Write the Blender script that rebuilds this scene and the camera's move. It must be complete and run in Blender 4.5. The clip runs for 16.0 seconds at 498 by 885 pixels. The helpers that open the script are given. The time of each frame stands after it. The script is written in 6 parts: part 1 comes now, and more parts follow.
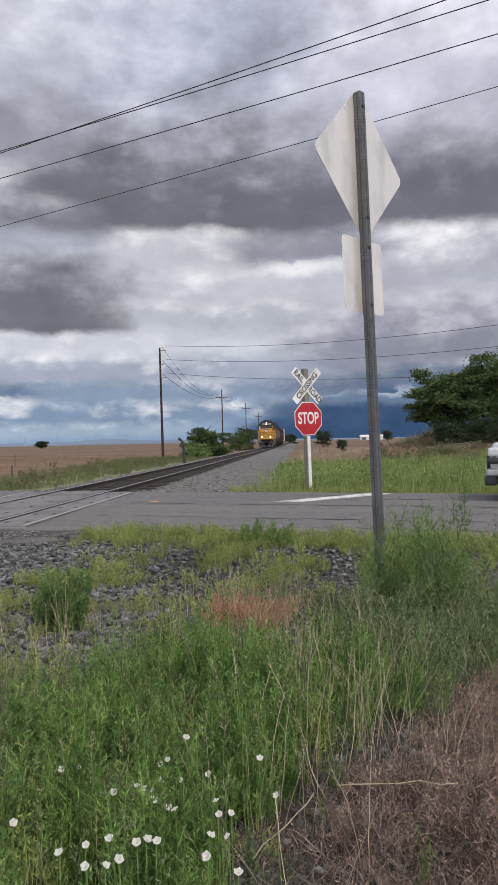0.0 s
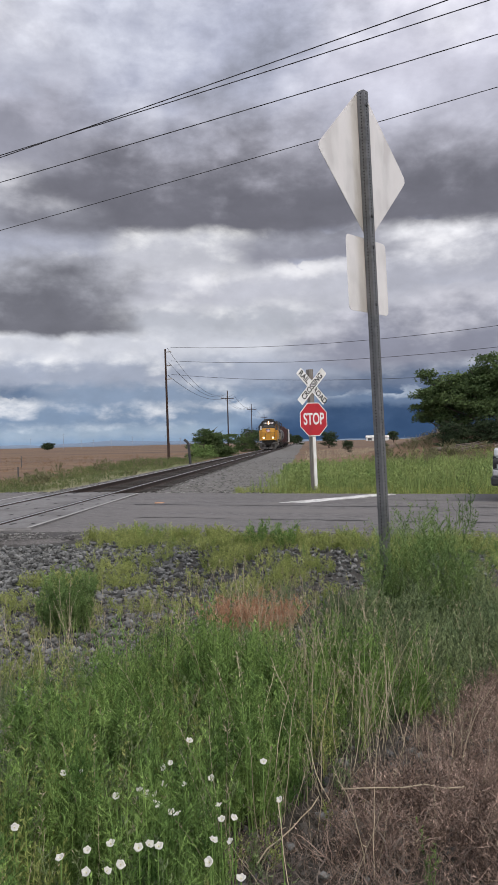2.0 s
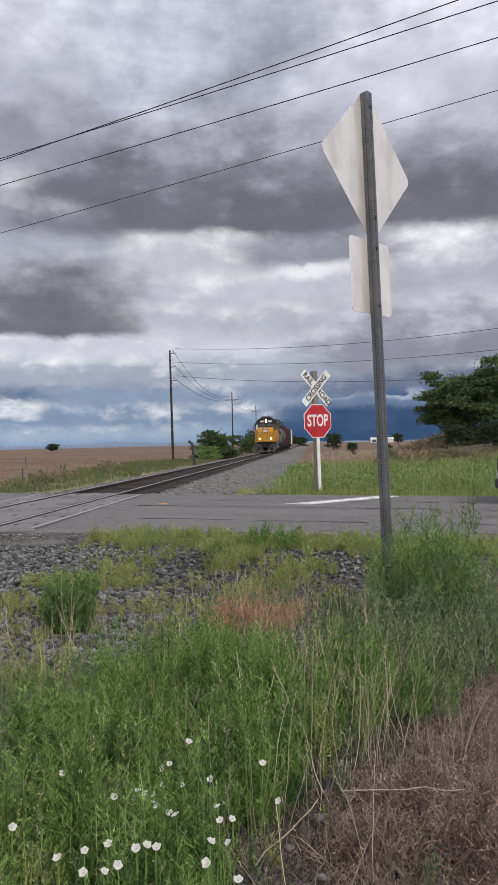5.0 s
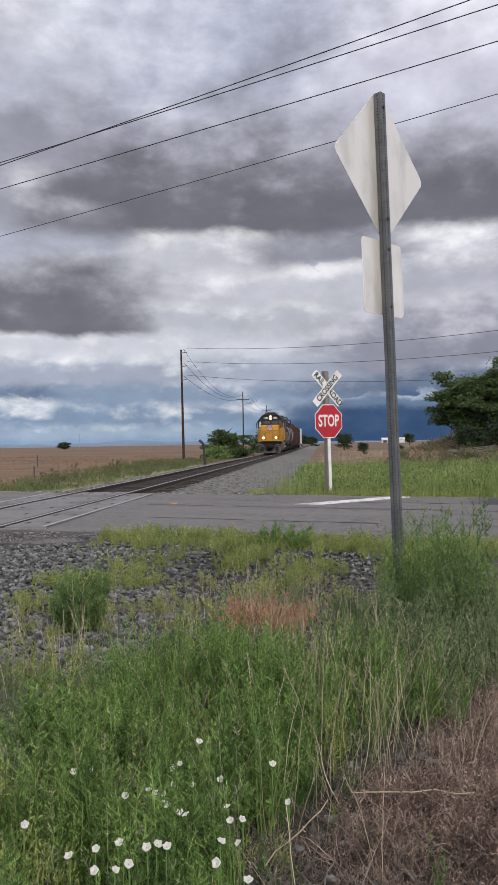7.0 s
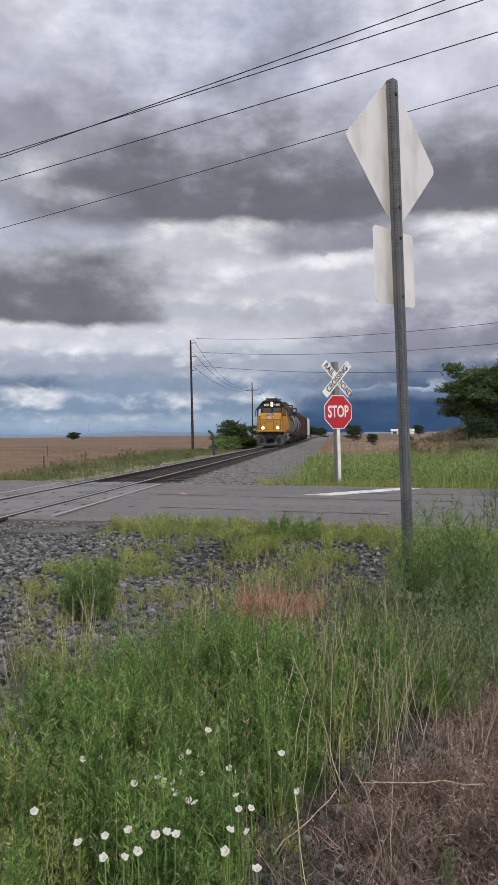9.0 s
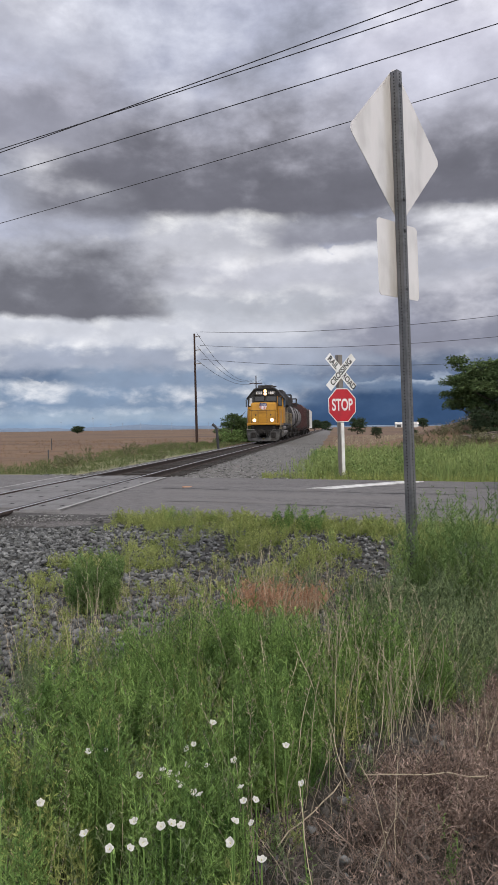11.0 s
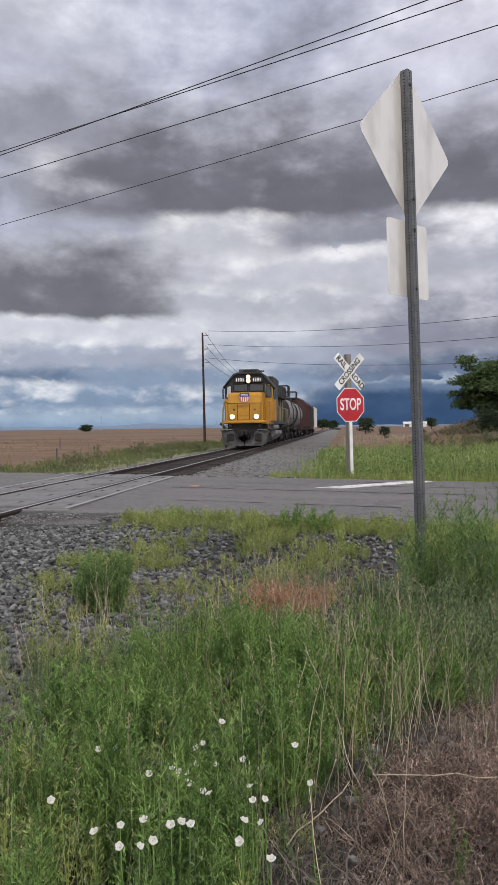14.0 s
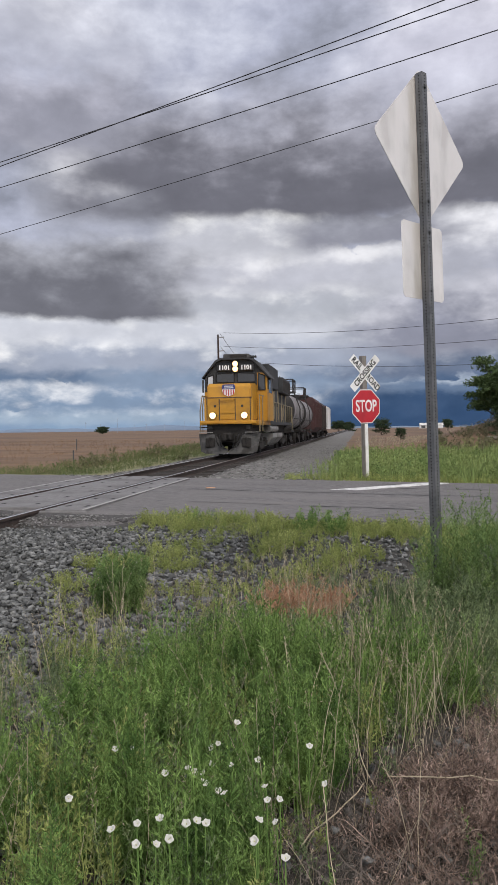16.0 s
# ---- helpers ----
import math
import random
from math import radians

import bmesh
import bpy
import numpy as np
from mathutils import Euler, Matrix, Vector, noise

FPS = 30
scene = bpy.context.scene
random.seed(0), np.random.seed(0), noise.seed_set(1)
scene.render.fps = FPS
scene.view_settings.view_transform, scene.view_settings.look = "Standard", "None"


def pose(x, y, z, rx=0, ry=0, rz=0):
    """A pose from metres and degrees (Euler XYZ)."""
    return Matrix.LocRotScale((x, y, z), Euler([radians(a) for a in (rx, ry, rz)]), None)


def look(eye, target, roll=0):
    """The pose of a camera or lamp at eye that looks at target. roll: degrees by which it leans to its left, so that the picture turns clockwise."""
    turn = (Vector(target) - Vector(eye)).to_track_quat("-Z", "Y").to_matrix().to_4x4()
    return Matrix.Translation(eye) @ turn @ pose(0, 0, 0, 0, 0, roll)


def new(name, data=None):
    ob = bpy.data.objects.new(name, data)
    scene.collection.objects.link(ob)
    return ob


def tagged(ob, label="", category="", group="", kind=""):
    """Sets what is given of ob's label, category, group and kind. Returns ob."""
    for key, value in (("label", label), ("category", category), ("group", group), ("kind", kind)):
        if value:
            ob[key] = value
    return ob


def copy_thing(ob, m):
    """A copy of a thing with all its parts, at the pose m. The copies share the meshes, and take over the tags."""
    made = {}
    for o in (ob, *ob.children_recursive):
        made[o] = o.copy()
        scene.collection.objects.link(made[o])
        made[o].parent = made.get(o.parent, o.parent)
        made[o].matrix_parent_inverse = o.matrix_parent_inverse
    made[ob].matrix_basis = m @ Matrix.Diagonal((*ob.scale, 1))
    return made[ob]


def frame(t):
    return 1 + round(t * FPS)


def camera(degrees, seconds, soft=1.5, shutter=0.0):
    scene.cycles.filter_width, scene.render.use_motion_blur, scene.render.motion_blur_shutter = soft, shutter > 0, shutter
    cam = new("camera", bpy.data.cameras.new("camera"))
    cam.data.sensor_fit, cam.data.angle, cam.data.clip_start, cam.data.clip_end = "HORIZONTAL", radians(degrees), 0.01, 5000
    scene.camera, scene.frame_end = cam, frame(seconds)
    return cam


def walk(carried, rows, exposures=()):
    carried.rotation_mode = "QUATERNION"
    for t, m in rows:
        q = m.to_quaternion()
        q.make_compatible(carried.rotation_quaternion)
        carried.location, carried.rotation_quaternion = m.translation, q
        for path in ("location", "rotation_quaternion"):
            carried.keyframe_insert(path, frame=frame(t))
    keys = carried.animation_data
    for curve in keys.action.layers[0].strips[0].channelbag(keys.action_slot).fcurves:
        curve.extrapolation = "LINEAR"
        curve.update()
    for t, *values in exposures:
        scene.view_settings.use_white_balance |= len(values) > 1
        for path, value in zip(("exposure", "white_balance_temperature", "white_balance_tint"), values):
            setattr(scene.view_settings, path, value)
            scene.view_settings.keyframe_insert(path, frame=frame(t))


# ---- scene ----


def aim(x, y, z, turn, tilt, roll):
    """A camera pose: turn to the left of the track's direction, tilt upwards, roll; degrees."""
    return pose(x, y, z, 90 + tilt, 0, turn) @ pose(0, 0, 0, 0, 0, roll)


# ---- camera: handheld, standing beside the road, turning slowly to the left ----
cam = camera(37.73, 16.0, soft=1.05)
walk(cam, [
    (0, aim(-0.024, -0.023, 1.199, 3.954, -0.107, -1.261)),
    (0.5, aim(-0.019, -0.015, 1.201, 4.050, -0.057, -1.402)),
    (1, aim(-0.017, -0.003, 1.198, 4.084, -0.079, -1.454)),
    (1.5, aim(-0.018, -0.001, 1.199, 4.294, -0.020, -1.450)),
    (2, aim(-0.013, -0.000, 1.198, 4.409, -0.012, -1.459)),
    (2.5, aim(-0.012, -0.000, 1.195, 4.575, 0.016, -1.467)),
    (3, aim(-0.009, 0.002, 1.194, 4.655, 0.008, -1.460)),
    (3.5, aim(-0.002, 0.004, 1.193, 4.676, 0.017, -1.381)),
    (4, aim(0.005, 0.005, 1.193, 4.639, 0.057, -1.379)),
    (6.5, aim(-0.001, 0.006, 1.197, 5.314, 0.149, -0.977)),
    (7, aim(-0.001, -0.004, 1.202, 5.592, 0.099, -0.962)),
    (7.5, aim(-0.001, -0.002, 1.196, 5.841, 0.010, -1.047)),
    (8, aim(-0.003, 0.000, 1.197, 5.914, -0.089, -0.945)),
    (8.5, aim(-0.008, 0.012, 1.193, 6.099, -0.340, -0.924)),
    (9, aim(-0.007, 0.011, 1.196, 6.313, -0.618, -0.718)),
    (11.5, aim(-0.006, 0.008, 1.197, 6.682, -1.167, -0.848)),
    (12, aim(-0.005, 0.008, 1.198, 6.712, -1.188, -0.793)),
    (12.5, aim(-0.004, -0.001, 1.200, 6.870, -1.155, -0.826)),
    (13, aim(-0.005, 0.009, 1.198, 7.008, -1.151, -0.859)),
    (13.5, aim(-0.011, 0.008, 1.197, 7.131, -1.195, -0.799)),
    (14, aim(-0.014, 0.003, 1.200, 7.249, -1.192, -0.677)),
    (14.5, aim(-0.013, -0.005, 1.200, 7.424, -1.196, -0.664)),
    (15, aim(-0.011, -0.011, 1.202, 7.723, -1.192, -0.705)),
    (15.5, aim(-0.008, -0.015, 1.202, 8.053, -1.127, -0.735)),
    (16, aim(-0.007, -0.023, 1.207, 8.469, -1.051, -0.767)),
])

# ---- light: a broken overcast, the brighter sky behind the camera ----
SUN_AZ, SUN_EL = radians(140), radians(48)
scene.view_settings.exposure = 0.0


def build_world():
    w = bpy.data.worlds.new("sky")
    scene.world = w
    w.use_nodes = True
    nt = w.node_tree
    nt.nodes.clear()
    N = nt.nodes.new
    L = nt.links.new

    def math_node(op, a, b=None, c=None):
        n = N("ShaderNodeMath")
        n.operation = op
        for i, v in enumerate((a, b, c)):
            if v is None:
                continue
            if isinstance(v, (int, float)):
                n.inputs[i].default_value = v
            else:
                L(v, n.inputs[i])
        return n.outputs[0]

    def ramp(fac, stops):
        n = N("ShaderNodeValToRGB")
        els = n.color_ramp.elements
        while len(els) < len(stops):
            els.new(0.5)
        for e, (p, c) in zip(els, stops):
            e.position = p
            e.color = (*c, 1) if len(c) == 3 else c
        L(fac, n.inputs[0])
        return n.outputs[0]

    def mix(fac, a, b, mode="MIX"):
        n = N("ShaderNodeMix")
        n.data_type = "RGBA"
        n.blend_type = mode
        for sock, v in ((n.inputs[0], fac), (n.inputs[6], a), (n.inputs[7], b)):
            if isinstance(v, (int, float)):
                sock.default_value = v
            elif isinstance(v, tuple):
                sock.default_value = (*v, 1)
            else:
                L(v, sock)
        return n.outputs[2]

    tc = N("ShaderNodeTexCoord")
    sep = N("ShaderNodeSeparateXYZ")
    way = tc.outputs["Generated"]
    L(way, sep.inputs[0])
    x, y, z = sep.outputs
    up = math_node("MAXIMUM", z, 0.0)

    def fbm(scale, detail, rough, off, flat, dist=0.0):
        mp = N("ShaderNodeMapping")
        L(way, mp.inputs[0])
        mp.inputs["Location"].default_value = off
        mp.inputs["Scale"].default_value = (1, 1, flat)
        n = N("ShaderNodeTexNoise")
        L(mp.outputs[0], n.inputs["Vector"])
        n.inputs["Scale"].default_value = scale
        n.inputs["Detail"].default_value = detail
        n.inputs["Roughness"].default_value = rough
        n.inputs["Distortion"].default_value = dist
        return math_node("SUBTRACT", n.outputs["Fac"], 0.5)

    big = fbm(3.2, 2.0, 0.5, (0.3, 0.1, 0.7), 2.2, 0.0)
    mid = fbm(7.0, 5.0, 0.52, (4.4, 1.3, 0.2), 2.3, 0.12)
    fine = fbm(20.0, 7.0, 0.58, (1.0, 2.0, 3.0), 1.6, 0.15)

    # by height over the horizon: haze, bright broken band, dark deck, lighter overhead
    layer = ramp(up, [(0.0, (0.72,) * 3), (0.06, (0.74,) * 3), (0.10, (0.66,) * 3), (0.15, (0.70,) * 3), (0.22, (0.63,) * 3),
                      (0.30, (0.58,) * 3), (0.38, (0.60,) * 3), (0.50, (0.68,) * 3), (0.75, (0.66,) * 3)])
    v = math_node("MULTIPLY_ADD", big, 0.35, layer)
    v = math_node("MULTIPLY_ADD", mid, 0.52, v)
    v = math_node("MULTIPLY_ADD", fine, 0.24, v)
    cloud = ramp(v, [(0.12, (0.088, 0.092, 0.108)), (0.30, (0.150, 0.156, 0.186)), (0.46, (0.266, 0.278, 0.338)),
                     (0.62, (0.44, 0.460, 0.570)), (0.80, (0.70, 0.72, 0.81)), (0.98, (0.92, 0.93, 0.97))])
    sky = N("ShaderNodeTexSky")
    sky.sky_type = "NISHITA"
    sky.sun_disc = False
    sky.sun_elevation, sky.sun_rotation = SUN_EL, SUN_AZ
    col = mix(0.006, cloud, sky.outputs[0])
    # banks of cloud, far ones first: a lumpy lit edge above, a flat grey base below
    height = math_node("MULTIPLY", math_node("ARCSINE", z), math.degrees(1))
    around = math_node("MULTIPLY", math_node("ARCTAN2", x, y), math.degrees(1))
    cells = N("ShaderNodeTexVoronoi")
    cells.feature = "SMOOTH_F1"
    cells.inputs["Scale"].default_value = 16.0
    cells.inputs["Detail"].default_value = 3.0
    cells.inputs["Roughness"].default_value = 0.5
    flat = N("ShaderNodeMapping")
    flat.inputs["Scale"].default_value = (1, 1, 1.9)
    L(way, flat.inputs[0])
    L(flat.outputs[0], cells.inputs["Vector"])
    lump = math_node("SUBTRACT", 0.42, cells.outputs["Distance"])

    def smooth(v, a, b):
        n = N("ShaderNodeMapRange")
        n.interpolation_type = "SMOOTHSTEP"
        L(v, n.inputs[0])
        n.inputs["From Min"].default_value, n.inputs["From Max"].default_value = a, b
        return n.outputs[0]

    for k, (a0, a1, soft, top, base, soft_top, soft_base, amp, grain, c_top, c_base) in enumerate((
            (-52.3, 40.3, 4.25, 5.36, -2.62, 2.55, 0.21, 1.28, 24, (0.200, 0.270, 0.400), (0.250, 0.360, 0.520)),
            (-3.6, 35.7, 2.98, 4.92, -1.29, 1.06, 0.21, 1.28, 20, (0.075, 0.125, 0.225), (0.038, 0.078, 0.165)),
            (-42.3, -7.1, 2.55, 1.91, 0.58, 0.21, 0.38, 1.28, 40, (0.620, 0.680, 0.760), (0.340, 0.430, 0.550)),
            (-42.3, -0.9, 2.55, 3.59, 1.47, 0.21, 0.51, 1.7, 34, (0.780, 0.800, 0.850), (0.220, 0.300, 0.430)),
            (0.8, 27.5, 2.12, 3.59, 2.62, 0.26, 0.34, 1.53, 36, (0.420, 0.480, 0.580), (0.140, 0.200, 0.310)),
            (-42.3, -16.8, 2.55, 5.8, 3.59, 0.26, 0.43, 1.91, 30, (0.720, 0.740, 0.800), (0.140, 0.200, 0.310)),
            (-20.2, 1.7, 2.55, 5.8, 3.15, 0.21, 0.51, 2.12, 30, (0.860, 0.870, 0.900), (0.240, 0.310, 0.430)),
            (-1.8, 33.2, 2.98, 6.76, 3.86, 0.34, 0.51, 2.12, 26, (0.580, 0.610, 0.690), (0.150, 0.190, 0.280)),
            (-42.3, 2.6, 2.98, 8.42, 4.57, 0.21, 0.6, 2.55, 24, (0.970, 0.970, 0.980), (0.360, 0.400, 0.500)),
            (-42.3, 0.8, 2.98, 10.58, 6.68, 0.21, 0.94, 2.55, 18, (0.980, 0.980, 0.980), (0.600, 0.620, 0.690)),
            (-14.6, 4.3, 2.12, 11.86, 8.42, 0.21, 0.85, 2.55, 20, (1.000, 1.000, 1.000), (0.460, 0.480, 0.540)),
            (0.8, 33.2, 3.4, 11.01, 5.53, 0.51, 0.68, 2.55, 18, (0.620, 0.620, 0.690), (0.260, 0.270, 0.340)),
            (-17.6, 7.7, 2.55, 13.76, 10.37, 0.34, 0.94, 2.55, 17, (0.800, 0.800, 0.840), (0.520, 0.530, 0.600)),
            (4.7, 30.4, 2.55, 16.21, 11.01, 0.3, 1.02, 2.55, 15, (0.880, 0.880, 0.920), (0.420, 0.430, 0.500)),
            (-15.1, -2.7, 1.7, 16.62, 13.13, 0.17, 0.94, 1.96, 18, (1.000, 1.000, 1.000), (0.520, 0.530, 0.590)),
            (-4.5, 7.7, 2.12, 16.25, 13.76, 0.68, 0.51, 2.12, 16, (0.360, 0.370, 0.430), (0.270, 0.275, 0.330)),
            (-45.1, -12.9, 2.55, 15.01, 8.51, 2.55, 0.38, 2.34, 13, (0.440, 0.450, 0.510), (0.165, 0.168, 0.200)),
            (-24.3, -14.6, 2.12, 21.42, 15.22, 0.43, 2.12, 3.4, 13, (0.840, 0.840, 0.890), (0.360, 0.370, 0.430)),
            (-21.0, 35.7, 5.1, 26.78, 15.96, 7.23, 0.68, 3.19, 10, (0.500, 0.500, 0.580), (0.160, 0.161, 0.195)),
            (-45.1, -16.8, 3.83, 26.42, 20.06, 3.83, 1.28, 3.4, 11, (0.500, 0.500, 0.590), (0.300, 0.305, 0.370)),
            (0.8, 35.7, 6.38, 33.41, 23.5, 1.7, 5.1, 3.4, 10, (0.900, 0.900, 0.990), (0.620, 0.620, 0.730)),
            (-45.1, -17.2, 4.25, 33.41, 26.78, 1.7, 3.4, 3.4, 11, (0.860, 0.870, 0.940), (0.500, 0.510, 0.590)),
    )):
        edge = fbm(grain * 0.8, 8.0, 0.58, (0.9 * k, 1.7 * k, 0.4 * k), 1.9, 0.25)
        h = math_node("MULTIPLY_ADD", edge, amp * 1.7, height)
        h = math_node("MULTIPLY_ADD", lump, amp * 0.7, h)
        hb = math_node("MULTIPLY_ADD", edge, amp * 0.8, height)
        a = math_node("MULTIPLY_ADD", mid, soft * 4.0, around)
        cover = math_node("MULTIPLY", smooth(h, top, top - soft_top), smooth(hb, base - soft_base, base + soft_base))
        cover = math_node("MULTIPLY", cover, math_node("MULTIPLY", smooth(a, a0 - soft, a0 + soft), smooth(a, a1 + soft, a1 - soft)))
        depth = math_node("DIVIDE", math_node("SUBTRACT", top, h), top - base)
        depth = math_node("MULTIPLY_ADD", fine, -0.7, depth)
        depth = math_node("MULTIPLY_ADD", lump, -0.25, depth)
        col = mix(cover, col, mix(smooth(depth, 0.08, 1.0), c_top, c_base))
    # soft mottling inside the clouds
    tone = math_node("MULTIPLY_ADD", mid, 0.28, 1.0)
    tone = math_node("MULTIPLY_ADD", fine, 0.42, tone)
    mottled = N("ShaderNodeVectorMath")
    mottled.operation = "SCALE"
    L(col, mottled.inputs[0])
    L(tone, mottled.inputs["Scale"])
    col = mottled.outputs[0]
    # the sky behind the camera is brighter
    back = ramp(math_node("MULTIPLY_ADD", y, -0.5, 0.5), [(0.35, (0.47,) * 3), (0.85, (1.0, 0.95, 0.86))])
    col = mix(1.0, col, back, "MULTIPLY")
    bg = N("ShaderNodeBackground")
    L(col, bg.inputs[0])
    bg.inputs[1].default_value = 2.2
    out = N("ShaderNodeOutputWorld")
    L(bg.outputs[0], out.inputs[0])


build_world()
sun = new("sun", bpy.data.lights.new("sun", "SUN"))
sun.data.energy, sun.data.angle, sun.data.color = 1.65, radians(16), (1.0, 0.93, 0.83)
sun.matrix_world = look((0, 0, 50), (-50 * math.sin(SUN_AZ) / math.tan(SUN_EL), -50 * math.cos(SUN_AZ) / math.tan(SUN_EL), 0))


# ---- small builders ----
def part(name, bm, material, parent=None, label="", smooth=False):
    """Links a bmesh as one mesh object, under a thing or a part if one is given."""
    me = bpy.data.meshes.new(name)
    bm.to_mesh(me)
    bm.free()
    me.materials.append(material)
    if smooth:
        for p in me.polygons:
            p.use_smooth = True
    ob = new(name, me)
    if parent:
        ob.parent = parent
    if label:
        tagged(ob, label)
    return ob


def raw(name, verts, faces, material, parent=None, label="", smooth=False):
    me = bpy.data.meshes.new(name)
    me.from_pydata(verts, [], faces)
    me.materials.append(material)
    if smooth:
        me.polygons.foreach_set("use_smooth", [True] * len(me.polygons))
    ob = new(name, me)
    if parent:
        ob.parent = parent
    if label:
        tagged(ob, label)
    return ob


def box(bm, c, s, bevel=0.0, m=None):
    r = bmesh.ops.create_cube(bm, size=1.0, matrix=(m or Matrix()) @ Matrix.Translation(c) @ Matrix.Diagonal((*s, 1)))
    if bevel:
        es = list({e for v in r["verts"] for e in v.link_edges})
        bmesh.ops.bevel(bm, geom=es, offset=bevel, segments=2, affect="EDGES", profile=0.5)
    return bm


def rod(bm, a, b, r0, r1=None, n=8):
    a, b = Vector(a), Vector(b)
    d = b - a
    m = Matrix.Translation((a + b) / 2) @ d.to_track_quat("Z", "Y").to_matrix().to_4x4()
    bmesh.ops.create_cone(bm, cap_ends=True, segments=n, radius1=r0, radius2=r0 if r1 is None else r1, depth=d.length, matrix=m)
    return bm


def bent(bm, pts, r, n=6):
    for a, b in zip(pts[:-1], pts[1:]):
        rod(bm, a, b, r, r, n)
    return bm


def prism(bm, outline, a, b, axis="y"):
    """A solid from a closed outline, drawn in the plane across axis, between a and b along it."""
    put = {"y": lambda p, q: (p[0], q, p[1]), "x": lambda p, q: (q, p[0], p[1]), "z": lambda p, q: (p[0], p[1], q)}[axis]
    v0 = [bm.verts.new(put(p, a)) for p in outline]
    v1 = [bm.verts.new(put(p, b)) for p in outline]
    n = len(outline)
    bm.faces.new(v0)
    bm.faces.new(v1[::-1])
    for i in range(n):
        bm.faces.new((v0[i], v1[i], v1[(i + 1) % n], v0[(i + 1) % n])[::-1])
    bmesh.ops.recalc_face_normals(bm, faces=bm.faces)
    return bm


def B():
    return bmesh.new()


def thing(name, m, label, category, group="", kind=""):
    e = new(name)
    e.matrix_world = m
    return tagged(e, label, category, group, kind)


def text(name, words, size, material, parent, m, depth=0.004, align="CENTER", bold=0.0, squeeze=1.0):
    cu = bpy.data.curves.new(name, "FONT")
    cu.body, cu.size, cu.extrude = words, size, depth
    cu.align_x, cu.align_y, cu.offset = align, "CENTER", bold
    tmp = bpy.data.objects.new(name, cu)
    scene.collection.objects.link(tmp)
    me = bpy.data.meshes.new_from_object(tmp.evaluated_get(bpy.context.evaluated_depsgraph_get()))
    bpy.data.objects.remove(tmp)
    me.materials.clear()
    me.materials.append(material)
    ob = new(name, me)
    ob.parent = parent
    ob.matrix_local = m @ Matrix.Diagonal((squeeze, 1, 1, 1))
    return ob


